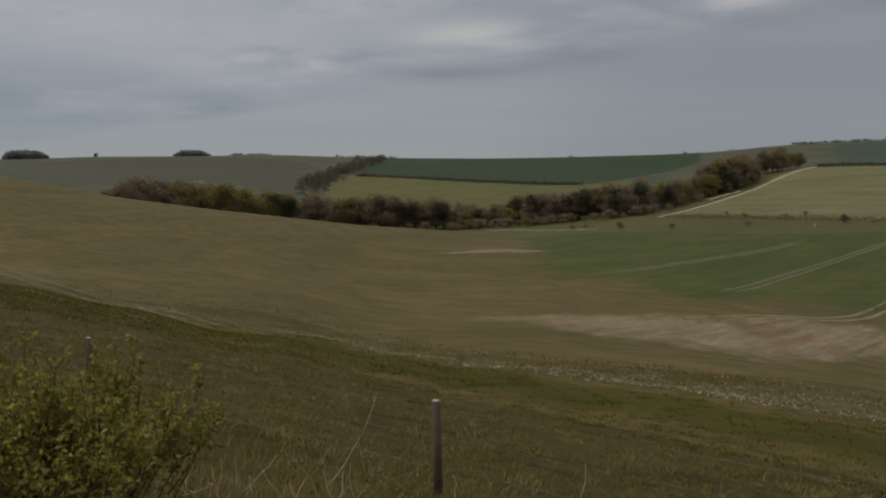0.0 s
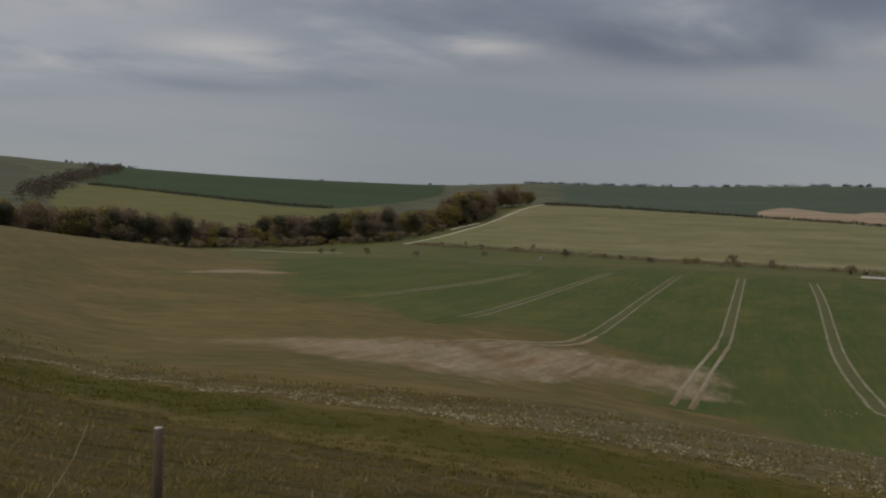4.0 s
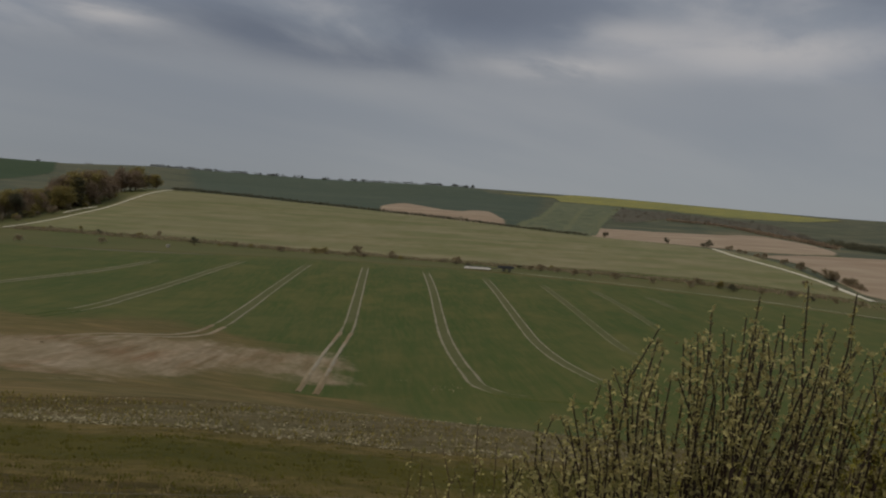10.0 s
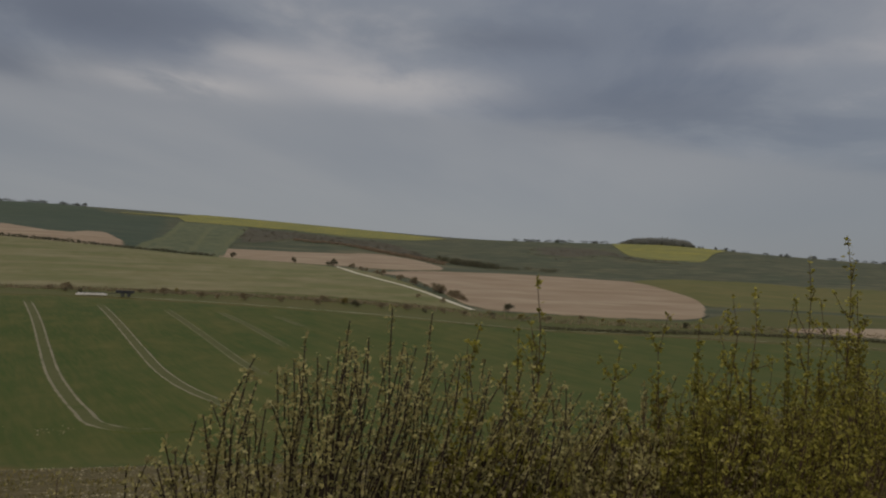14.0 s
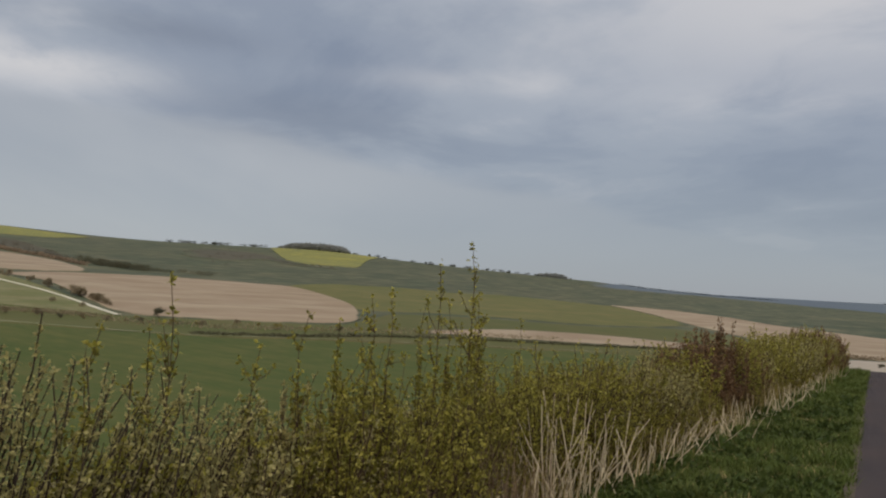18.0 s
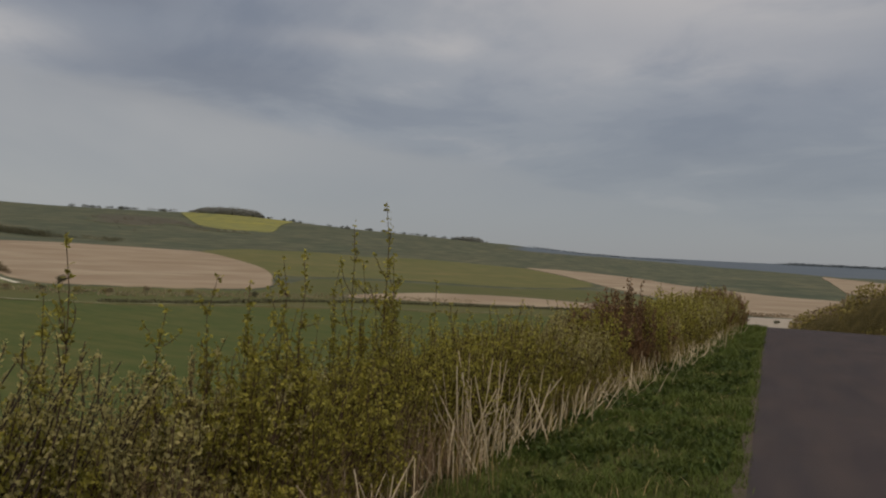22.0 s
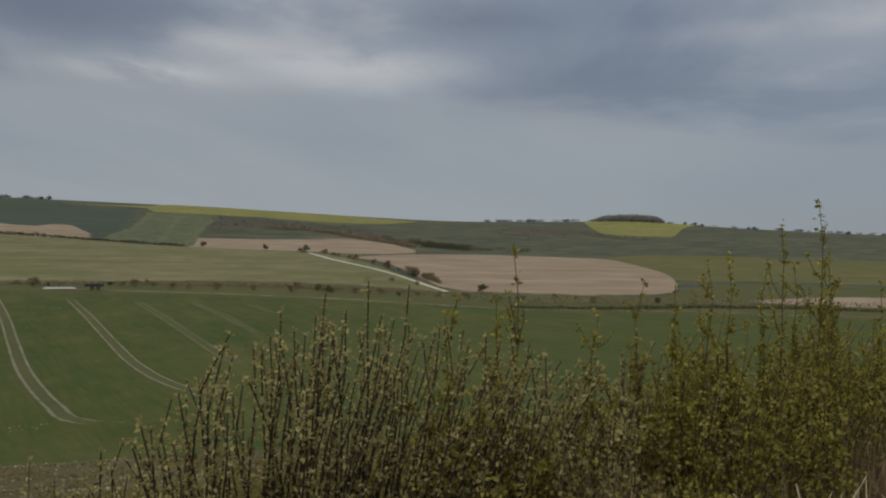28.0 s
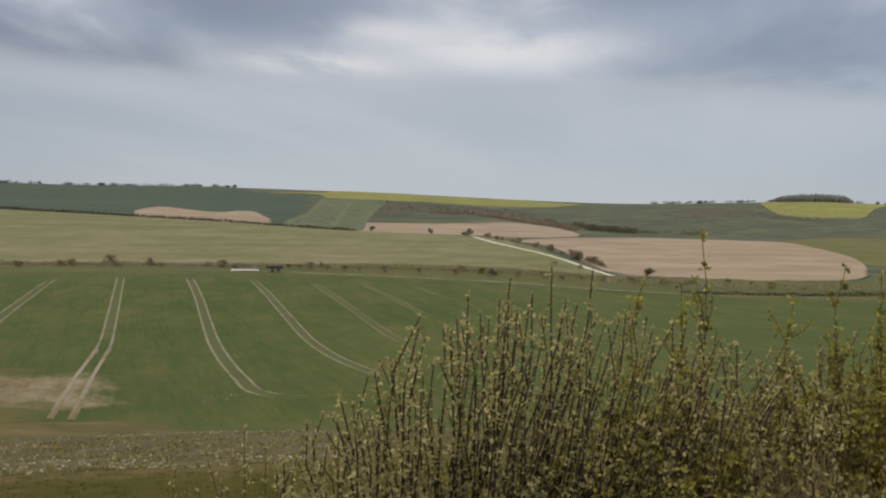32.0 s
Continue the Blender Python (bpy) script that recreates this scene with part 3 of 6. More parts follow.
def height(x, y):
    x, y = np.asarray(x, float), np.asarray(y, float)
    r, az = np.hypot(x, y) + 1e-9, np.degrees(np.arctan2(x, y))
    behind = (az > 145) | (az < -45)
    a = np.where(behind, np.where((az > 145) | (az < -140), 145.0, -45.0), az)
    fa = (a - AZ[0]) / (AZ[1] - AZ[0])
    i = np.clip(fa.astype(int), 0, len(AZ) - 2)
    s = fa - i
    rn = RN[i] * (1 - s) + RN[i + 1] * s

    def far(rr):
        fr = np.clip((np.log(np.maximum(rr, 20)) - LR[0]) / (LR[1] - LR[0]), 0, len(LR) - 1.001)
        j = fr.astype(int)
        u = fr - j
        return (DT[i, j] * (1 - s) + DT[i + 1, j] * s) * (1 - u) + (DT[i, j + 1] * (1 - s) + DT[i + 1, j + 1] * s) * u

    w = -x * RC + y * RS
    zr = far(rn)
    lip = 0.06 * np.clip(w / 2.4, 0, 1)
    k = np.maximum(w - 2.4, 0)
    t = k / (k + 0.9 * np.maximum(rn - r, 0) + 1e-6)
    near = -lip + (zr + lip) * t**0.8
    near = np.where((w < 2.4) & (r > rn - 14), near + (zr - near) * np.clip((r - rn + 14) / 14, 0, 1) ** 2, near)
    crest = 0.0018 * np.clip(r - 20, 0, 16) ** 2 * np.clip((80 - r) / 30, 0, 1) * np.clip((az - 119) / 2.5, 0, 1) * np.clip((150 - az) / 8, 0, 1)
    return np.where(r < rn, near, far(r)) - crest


def polar(az, r):
    return np.sin(np.radians(az)) * r, np.cos(np.radians(az)) * r


# ---------------------------------------------------------------- mesh helpers
def mesh_object(name, verts, faces, mat=None, parent=None, label="", smooth=True, rims=None):
    me = bpy.data.meshes.new(name)
    verts = np.asarray(verts, dtype=np.float32)
    if isinstance(faces, np.ndarray):
        k = faces.shape[1]
        me.vertices.add(len(verts))
        me.vertices.foreach_set("co", verts.ravel())
        me.loops.add(faces.size)
        me.loops.foreach_set("vertex_index", faces.ravel().astype(np.int32))
        me.polygons.add(len(faces))
        me.polygons.foreach_set("loop_start", np.arange(0, faces.size, k, dtype=np.int32))
        me.update(calc_edges=True)
        me.validate()
    else:
        me.from_pydata([tuple(map(float, v)) for v in verts], [], faces)
    shade = np.full(len(me.polygons), smooth)
    if rims:
        g = np.ones((rims[0] - 1, rims[1] - 1), bool)
        g[0], g[-1], g[:, 0], g[:, -1] = False, False, False, False
        shade = g.ravel()
    me.polygons.foreach_set("use_smooth", shade)
    if mat:
        me.materials.append(mat)
    ob = new(name, me)
    if parent:
        ob.parent = parent
    if label:
        ob["label"] = label
    return ob


def grid_faces(nu, nv, wrap=False):
    i, j = np.meshgrid(np.arange(nu if wrap else nu - 1), np.arange(nv - 1), indexing="ij")
    a = i * nv + j
    b = ((i + 1) % nu) * nv + j
    return np.stack([a, b, b + 1, a + 1], -1).reshape(-1, 4)


def empty(name, place=(0, 0, 0), **tags):
    ob = new(name)
    ob.matrix_world = Matrix.Translation(place)
    return tagged(ob, **tags)


# ---------------------------------------------------------------- ground
az = np.concatenate([np.arange(-46, 140, 0.25), np.arange(140, 314, 3.0)])
rr = np.concatenate([[0.02], np.exp(np.linspace(math.log(0.8), math.log(4750), 260))])
A_, R_ = np.meshgrid(az, rr, indexing="ij")
gx, gy = polar(A_, R_)
gz = height(gx, gy) - 0.02
# at the back the land levels out
back = np.clip(np.minimum(A_ - 140, 314 - A_) / 40, 0, 1)
gz = np.where(A_ > 140, gz * (1 - back) - 0.02 * back, gz)
ground = mesh_object("ground", np.stack([gx, gy, gz], -1).reshape(-1, 3), grid_faces(len(az), len(rr), True), M["hill"])
tagged(ground, "rolling chalk downland with dull green spring turf", "ground", kind="structure")


def set_edge(ob, values, name="edge"):
    at = ob.data.attributes.new(name, "FLOAT", "POINT")
    at.data.foreach_set("value", np.asarray(values, dtype=np.float32).ravel())


def patch(name, mat, near, far, lift=0.12, label="", soft=0.0, step=0.25, rows=60, jitter=0.004, category="field", other=None, near_soft=0.0, far_soft=0.0):
    """A field laid on the land between two edges, each a list of (bearing, distance)."""
    near, far = np.array(sorted(near), float), np.array(sorted(far), float)
    a0, a1 = max(near[0, 0], far[0, 0]), min(near[-1, 0], far[-1, 0])
    az = np.concatenate([[a0], np.linspace(a0 + 0.2, a1 - 0.2, max(6, int((a1 - a0) / step))), [a1]])
    rn, rf = pchip(near[:, 0], near[:, 1], az), pchip(far[:, 0], far[:, 1], az)
    wob = np.array([noise.fractal(Vector((b * 0.9, 3.7, len(name))), 1.0, 2.0, 4) for b in az])
    wob2 = np.array([noise.fractal(Vector((b * 0.9, 9.1, len(name))), 1.0, 2.0, 4) for b in az])
    rn, rf = rn * (1 + jitter * wob), rf * (1 + jitter * wob2)
    u = np.concatenate([[0], np.linspace(0.02, 0.98, rows - 2), [1]])
    R = np.exp(np.log(rn)[:, None] * (1 - u) + np.log(np.maximum(rf, rn * 1.0005))[:, None] * u)
    A = np.repeat(az[:, None], rows, 1)
    x, y = polar(A, R)
    lift = min(lift, 0.3)
    z = height(x, y) + lift + 0.0002 * R
    # the rim dips into the ground
    z[:, 0] -= lift + 0.0003 * R[:, 0]
    z[:, -1] -= lift + 0.0003 * R[:, -1]
    z[0] -= lift + 0.0003 * R[0]
    z[-1] -= lift + 0.0003 * R[-1]
    ob = mesh_object(name, np.stack([x, y, z], -1).reshape(-1, 3), grid_faces(len(az), rows), mat, rims=(len(az), rows))
    if soft:
        side = np.minimum(A - a0, a1 - A) * np.pi / 180 * R
        d = np.minimum(np.minimum((R - rn[:, None]) * (soft / near_soft if near_soft else 1.0), (rf[:, None] - R) * (soft / far_soft if far_soft else 1.0)), side)
        set_edge(ob, np.clip(d / soft, 0, 1.3))
    if other:
        set_edge(ob, np.clip((A - other[0]) / (other[1] - other[0]), 0, 1), "other")
    return tagged(ob, label, category, kind="structure")


def ribbon(name, mat, pts, width, lift=0.1, offset=0.0, label="", polar_pts=True, category="track", soft=False):
    """A narrow band laid on the land along a line of (bearing, distance) points."""
    p = np.array([polar(*q) if polar_pts else q for q in pts], float)
    d = np.concatenate([[0], np.cumsum(np.hypot(*np.diff(p, axis=0).T))])
    q = np.linspace(0, d[-1], max(8, int(d[-1] / 1.5)))
    x, y = pchip(d, p[:, 0], q), pchip(d, p[:, 1], q)
    tx, ty = np.gradient(x), np.gradient(y)
    l = np.hypot(tx, ty)
    nx, ny = -ty / l, tx / l
    v = []
    for k, o in enumerate((-1.0, -0.42, 0, 0.42, 1.0)):
        wob = 1 + 0.25 * np.array([noise.noise(Vector((t * 0.15, k, offset))) for t in q])
        xx, yy = x + nx * (offset + o * width * wob), y + ny * (offset + o * width * wob)
        rim = lift - 0.07 + 0.0002 * np.hypot(xx, yy) if abs(o) == 1.0 else lift + 0.0003 * np.hypot(xx, yy)
        v.append(np.stack([xx, yy, height(xx, yy) + rim], -1))
    v = np.stack(v, 1)
    ob = mesh_object(name, v.reshape(-1, 3), grid_faces(len(q), 5), mat)
    if soft:
        e = np.repeat(np.array([[0.0, 0.8, 1.0, 0.8, 0.0]]), len(q), 0) * np.clip(np.minimum(q, d[-1] - q) / 14, 0, 1)[:, None]
        set_edge(ob, e)
    return tagged(ob, label, category, kind="structure")


def headland(b):
    """Distance of the headland's near edge along a bearing."""
    return 28 / np.cos(np.radians(np.asarray(b, float) - 42)) * (1 + 0.16 * np.exp(-(((np.asarray(b, float) + 11) / 7.5) ** 2)))


STRIP_NEAR = [(b, float(headland(b))) for b in range(-30, 76, 3)]
STRIP_FAR = [(b, r * 1.06 + 6.5 + 17 * min(max((b - 18) / 20, 0), 1)) for b, r in STRIP_NEAR]
bank_near = [(b, max(3.0 / math.cos(radians(b - ROAD + 90)), 0.5)) for b in range(-45, 121, 3)]
bank_far = [(b, 28 / math.cos(radians(max(min(b, 72), -29) - 42)) * (1.02 if b < 70 else 1.2)) for b in range(-45, 121, 3)]
patch("bank", M["bank"], bank_near, bank_far, 0.015, "rough olive grass bank below the road", rows=120, category="grass bank")
patch("brown_field", M["brown"], [(b, r * 1.0) for b, r in STRIP_NEAR] + [(-45, 100)],
      [(-45, 300), (-29, 290), (-20, 280), (-10, 270), (-5.6, 260), (3, 255), (7, 225), (13, 140), (17, 110), (24, 100), (37, 95), (44, 88), (60, 70), (75, 60)],
      0.03, "thin brownish-green spring crop on chalky soil", rows=140)
patch("grass_band", M["lush"], [(b, r * 0.55) for b, r in STRIP_NEAR], [(b, r * 1.02) for b, r in STRIP_NEAR], 0.03, "darker lush grass band below the stony headland", soft=5.0, rows=30, category="grass bank")
patch("stony_headland", M["strip"], STRIP_NEAR, STRIP_FAR, 0.055, "strip of chalk and flint stones along the field edge", soft=12.0, near_soft=0.9, rows=36, category="headland")
patch("wheat_field", M["wheat"], [(2.5, 146), (5, 122), (8.7, 105), (13.9, 91), (17.1, 80), (23.8, 84), (28, 84), (31, 78), (34, 68), (37, 60), (39.2, 55), (41.5, 50), (46, 42), (60, 39), (75, 42), (100, 40), (122, 46)],
      [(2.5, 150), (4, 196), (8.8, 212), (14.7, 200), (22.9, 194), (30.9, 198), (39.2, 203), (47.3, 205), (57.3, 205), (69.6, 205), (79.9, 204), (86.2, 212), (94.1, 218), (105, 228), (122, 245)],
      0.04, "deep green young wheat field with tramlines", rows=120, soft=14.0, far_soft=0.6)
patch("bare_soil", M["bare_wheat"], [(-9, 70), (0.4, 63), (7.1, 57), (11.8, 49.5), (18.1, 47), (22, 49), (26, 53.5), (30.1, 59), (33.4, 60.5), (37.5, 62), (40.5, 64), (43.2, 70)],
      [(-9, 72), (4.5, 76), (10.5, 80), (17.8, 80), (23.2, 84), (31.2, 87), (36.2, 88), (40.5, 86), (43.2, 78)], 0.05, "bare reddish and chalky soil where the crop has failed", soft=12.0, rows=60, other=(29, 36))
patch("bare_soil", M["bare"], [(-4, 145), (0, 147), (4, 150), (8, 151)], [(-4, 148), (0, 153), (4, 163), (8, 155)], 0.045, "bare chalky tongue in the thin crop", soft=3.5, rows=20)
patch("field_margin", M["margin"], [(3, 195), (8.8, 208), (14.7, 197), (30.9, 197), (47.3, 204), (57.3, 203), (68, 203), (79.9, 203), (86, 211), (94.1, 217), (105, 227), (122, 244)],
      [(3, 250), (9, 262), (15.8, 272), (25.9, 236), (37.9, 241), (46, 240), (58, 244), (70, 246), (80, 255), (88, 264), (90.5, 305), (92, 338), (98, 357), (106, 362), (112, 400), (116, 372), (122, 300)], 0.08, "rough grassy margin along the valley lane", rows=40)
patch("belt_foot", M["margin"], [(-5, 250), (3, 249), (9, 258), (13, 262), (15.8, 271), (20, 318), (22.5, 355), (25, 405)], [(-5, 330), (3, 312), (9, 302), (13, 302), (15.8, 322), (18.4, 352), (22, 398), (25, 432)], 0.1, "rough brownish ground under the tree belt", rows=30, category="rough grass")
patch("pale_field", M["mid"], [(15.8, 268), (25.9, 233), (37.9, 238), (46.1, 236), (58, 240), (70, 240), (73.1, 242)],
      [(15.8, 269), (20, 320), (25.3, 410), (33.6, 425), (40.1, 428), (49.2, 426), (54.7, 421), (63.4, 400), (67.9, 320), (73.1, 243)], 0.2, "pale yellow-green pasture field on the valley side", rows=90, soft=5.0)
patch("down_crop", M["blue_crop"], [(25.6, 430), (33.6, 442), (40.1, 446), (49.3, 446), (50.4, 590), (51.6, 680), (52.3, 800)], [(25.6, 1180), (33, 1250), (44, 1250), (48.3, 990), (52.3, 960)],
      0.1, "dull blue-green crop on the down", rows=60, soft=22.0)
patch("chalk_slope", M["plough"], [(39.5, 560), (41.5, 470), (43.5, 440), (48.6, 440), (49.0, 520)], [(39.5, 602), (40.4, 656), (41.4, 682), (42.6, 648), (44.4, 601), (45.4, 597), (46.6, 629), (47.5, 637), (48.3, 592), (49.0, 556)],
      0.4, "bare pinkish chalk slope with a humped top edge", rows=40, soft=4.0)
patch("ploughed_field", M["plough"], [(54.7, 420), (59.6, 415), (63.5, 412), (66.8, 413), (71.2, 440)], [(54.7, 500), (55.4, 618), (60, 619), (63.5, 633), (65.8, 664), (68.2, 611), (70.3, 540), (71.2, 447)],
      0.4, "pinkish drilled chalk field", rows=40, soft=4.0)
patch("ploughed_field", M["plough"], [(66.2, 360), (68.3, 340), (70.7, 292), (73.5, 255), (76.3, 251), (83.8, 258), (87.3, 263), (89, 276), (89.7, 300)],
      [(66.2, 374), (68.2, 408), (72.3, 441), (76.2, 463), (80.1, 467), (83.8, 466), (87.3, 407), (88.7, 374), (89.7, 307)], 0.4, "large pinkish drilled chalk field with a curved end", rows=60, soft=3.0)
patch("rape_field", M["rape"], [(48.2, 995), (52.2, 985), (52.6, 911), (56.8, 905), (60, 912), (64.1, 893), (68.2, 914), (71.2, 1035)], [(48.2, 1012), (52.2, 1035), (54, 1180), (57, 1330), (62, 1330), (65, 1180), (68.2, 1090), (71.2, 1045)],
      0.6, "bright yellow flowering rape along the hilltop", rows=40, soft=6.0)
patch("rape_field", M["rape"], [(82.7, 1095), (83.5, 948), (84.1, 857), (85.9, 810), (87.9, 812), (89.2, 836), (89.6, 960), (90.8, 1130)], [(82.7, 1115), (83.6, 1150), (86, 1190), (89, 1200), (90.8, 1150)],
      0.6, "yellow flowering rape below the hilltop wood", rows=40, soft=8.0)
patch("far_stubble", M["stubble"], [(-30, 520), (-20, 560), (-10, 570), (-8, 620)], [(-30, 1120), (-20, 1150), (-10, 1000), (-8, 800)], 0.5, "dull brownish grassland on the far slope", soft=40.0, rows=40)
patch("dark_field", M["dark"], [(-6.2, 726), (0.7, 645), (10, 563), (14.7, 651), (18.3, 860)], [(-6.2, 740), (-3.8, 1120), (10, 1150), (18.3, 1180)], 0.6, "dark green crop field on the far slope", rows=40, soft=8.0)
patch("light_field", M["light"], [(-9, 440), (-3.4, 420), (3.1, 400), (9.6, 420), (14, 480)], [(-9, 560), (-6.6, 722), (0.7, 637), (9.6, 558), (14, 600)], 0.16, "lighter green field above the tree belt", rows=40, soft=8.0)
patch("light_field", M["light"], [(83.8, 448), (86.8, 401), (89.6, 336), (94, 352), (98, 364), (102, 366), (106, 369), (110.3, 395), (112.8, 452)], [(83.8, 460), (86.8, 548), (89.9, 575), (92.7, 596), (95.5, 596), (100.4, 665), (104.1, 702), (107.2, 700), (110.2, 575), (112.8, 466)],
      0.14, "yellowish green grass ley in the valley", rows=50, soft=8.0)
patch("ploughed_field", M["plough"], [(107.3, 704), (110.2, 583), (112.6, 477), (115.4, 391), (118.1, 348), (120, 314), (122.9, 273), (125, 268), (134, 275)],
      [(107.3, 712), (110.2, 714), (114.2, 682), (118, 604), (121.7, 553), (125.3, 498), (134, 470)], 0.5, "long pinkish drilled field beyond the road", rows=50, soft=3.0)
patch("ploughed_field", M["plough"], [(126.9, 1140), (127.9, 778), (128.7, 620), (136, 560)], [(126.9, 1200), (128.6, 1067), (130.7, 935), (136, 850)], 0.6, "distant pinkish drilled field", rows=30, soft=6.0)
patch("ploughed_field", M["plough"], [(94, 250), (97.7, 251), (106.3, 252), (110.3, 256), (113.5, 263), (116.5, 278)], [(94, 262), (97.7, 282), (101, 296), (106, 301), (113.5, 291), (116.5, 284)], 0.4, "narrow strip of pinkish soil beside the valley lane", rows=20, soft=4.0)
patch("scrub_slope", M["pale_down"], [(49.3, 420), (54.6, 430), (55.4, 640), (56, 735), (56.8, 890)], [(49.3, 430), (50.4, 582), (51.6, 670), (52.2, 776), (52.5, 905), (56.8, 903)], 0.4, "pale green scrubby slope of the down", rows=40, soft=10.0)
for pts in ([(49.4, 470), (50.4, 582), (51.5, 670), (52.1, 776), (52.5, 900)], [(54.9, 520), (55.4, 648), (56, 737), (56.7, 880)], [(53.1, 560), (53.8, 690), (54.4, 850)]):
    ribbon("grass_baulk", M["pale_baulk"], pts, 4.0, 0.36, 0.0, "pale rough grass strip bounding the slope", soft=True)
patch("brown_scrub", M["scrub"], [(55.8, 668), (58, 697), (60, 760), (63.5, 733), (66.2, 708), (68.2, 643), (70.9, 560)], [(55.8, 707), (56.6, 872), (60, 878), (63.5, 850), (66.2, 834), (68.4, 750), (70.9, 575)], 0.5, "brownish scrub on the far down", rows=30, soft=14.0)
patch("brown_scrub", M["scrub"], [(76.8, 820), (78, 780), (80.2, 770), (82.4, 830), (84.6, 770), (87.8, 770)], [(76.8, 850), (77.8, 960), (81, 980), (82.8, 930), (84.6, 800), (87.8, 790)], 0.5, "brownish scrub in a hollow of the down", rows=30, soft=22.0)

# the farthest ridge; its blue comes from haze in the base colour
patch("far_ridge", M["ridge"], [(105, 1160), (107.3, 1150), (110.2, 1232), (114.1, 1500), (118, 1560), (121.7, 1510), (125.2, 1313), (128.6, 1142), (137, 1100)], [(105, 1180), (107.3, 4400), (137, 4600)], 0.3, "wooded ridge far beyond the road, with haze put into its blue-grey colour", rows=60, soft=60.0)
# tramlines and tracks
TRAMLINES = [
    [(7.9, 105), (12.1, 113), (17.6, 131), (21.5, 151), (25.4, 181)],
    [(17.4, 88.5), (19.7, 96), (23.6, 120), (27.5, 152), (30.9, 189)],
    [(17.5, 70.5), (20.2, 75.6), (22.7, 79.3), (25.8, 82), (27.4, 85.3), (29, 94.5), (30.5, 112.5), (32.1, 134), (33.7, 158), (35.2, 190.5)],
    [(35.4, 62.4), (36.7, 79.7), (37.9, 101), (38.4, 127), (39, 192)],
    [(43.2, 193), (44, 150), (44.5, 125.6), (45.5, 97.6), (47, 82), (48.2, 75.6), (49.8, 73.2), (51.7, 73), (56, 74)],
    [(47.4, 190), (48.9, 152), (50.5, 123), (52.1, 103.5), (53.7, 93.5), (55.5, 87), (57.1, 82.6), (60.5, 77)],
    [(51.3, 190), (53.7, 152), (55.6, 129.5), (57.4, 113), (60, 98)],
    [(54.5, 191), (56.9, 166), (59.3, 142), (61, 128)],
    [(58.2, 192), (60.2, 174), (62.4, 158)],
]
RUT_LOOK = ["rut", "rut", "rut", "rut", "rut", "rut", "rut_faint", "rut_faint", "rut_faint"]
WHEAT_FOOT = np.array([(2.5, 146), (5, 122), (8.7, 105), (13.9, 91), (17.1, 80), (23.8, 84), (30, 84), (37, 81), (39.2, 76), (41.5, 56), (46, 42), (75, 42)])
for k, pts in enumerate(TRAMLINES):
    inside = [p for p in pts if p[1] > np.interp(p[0], WHEAT_FOOT[:, 0], WHEAT_FOOT[:, 1]) + 9]
    ribbon("tramline", M["rut_mid"], inside, 1.2, 0.07, 0.0, "thin trodden crop between two wheel ruts", soft=True)
    for off in (-0.7, 0.7):
        crop = pts[4:] if k == 2 else pts[1:] if k == 3 else pts
        ribbon("wheel_track", M[RUT_LOOK[k]], crop, 0.3 if k in (3, 4) else 0.26, 0.09, off, "pale chalky wheel rut through young wheat", soft=True)
        if k in (2, 3):
            ribbon("wheel_track", M["rut_bare"], pts[:6] if k == 2 else pts[:3], 0.3, 0.1, off, "pale wheel rut through the bare soil", soft=True)
ribbon("chalk_lane", M["chalk"], [(63.3, 398), (65.9, 318), (69.9, 281), (73.3, 246)], 1.1, 0.3, label="white chalk farm lane")
ribbon("chalk_lane", M["chalk"], [(15.2, 262), (19.6, 312), (22, 348), (22.8, 362), (25.3, 408)], 0.48, 0.3, label="white chalk track beside the tree belt")
ribbon("chalk_bank", M["chalk"], [(18.6, 318), (19.8, 332), (20.6, 338)], 0.6, 0.4, label="white chalk cutting beside the belt track", category="chalk bank")
ribbon("valley_lane", M["lane"], [(46, 209), (53, 206), (60, 205.5), (68, 206), (73.8, 203), (78.9, 202), (83, 208), (88, 213), (95, 219), (110, 236)], 0.5, 0.14, label="pale lane along the valley field", soft=True)
ribbon("valley_lane", M["chalk_dim"], [(3.1, 262), (4.7, 258), (8.8, 235), (11, 225)], 0.5, 0.2, label="pale lane by the tree belt")

# ---------------------------------------------------------------- road and verge
def road_sheet(name, mat, s0, s1, w0, w1, lift, label, ns=120, nw=8, wob=0.0, category="road"):
    S, W = np.meshgrid(np.linspace(s0, s1, ns), np.linspace(0, 1, nw), indexing="ij")
    e0 = w0 + wob * np.array([noise.fractal(Vector((s * 0.7, 1, 1)), 1, 2, 4) for s in S[:, 0]])
    w = e0[:, None] + (w1 - e0[:, None]) * W
    x, y = from_road(S, w)
    z = height(x, y) + lift
    return tagged(mesh_object(name, np.stack([x, y, z], -1).reshape(-1, 3), grid_faces(ns, nw), mat), label, category, kind="structure")


road_sheet("road", M["asphalt"], -60, 46, 0.18, -5.0, 0.02, "worn purplish-grey asphalt lane without markings", wob=0.05)
road_sheet("verge", M["verge"], -60, 40, 3.2, 0.14, 0.008, "mown green grass verge", nw=20, category="grass verge")
road_sheet("verge", M["verge"], -60, 40, -4.9, -9, 0.008, "green grass verge across the road", category="grass verge")

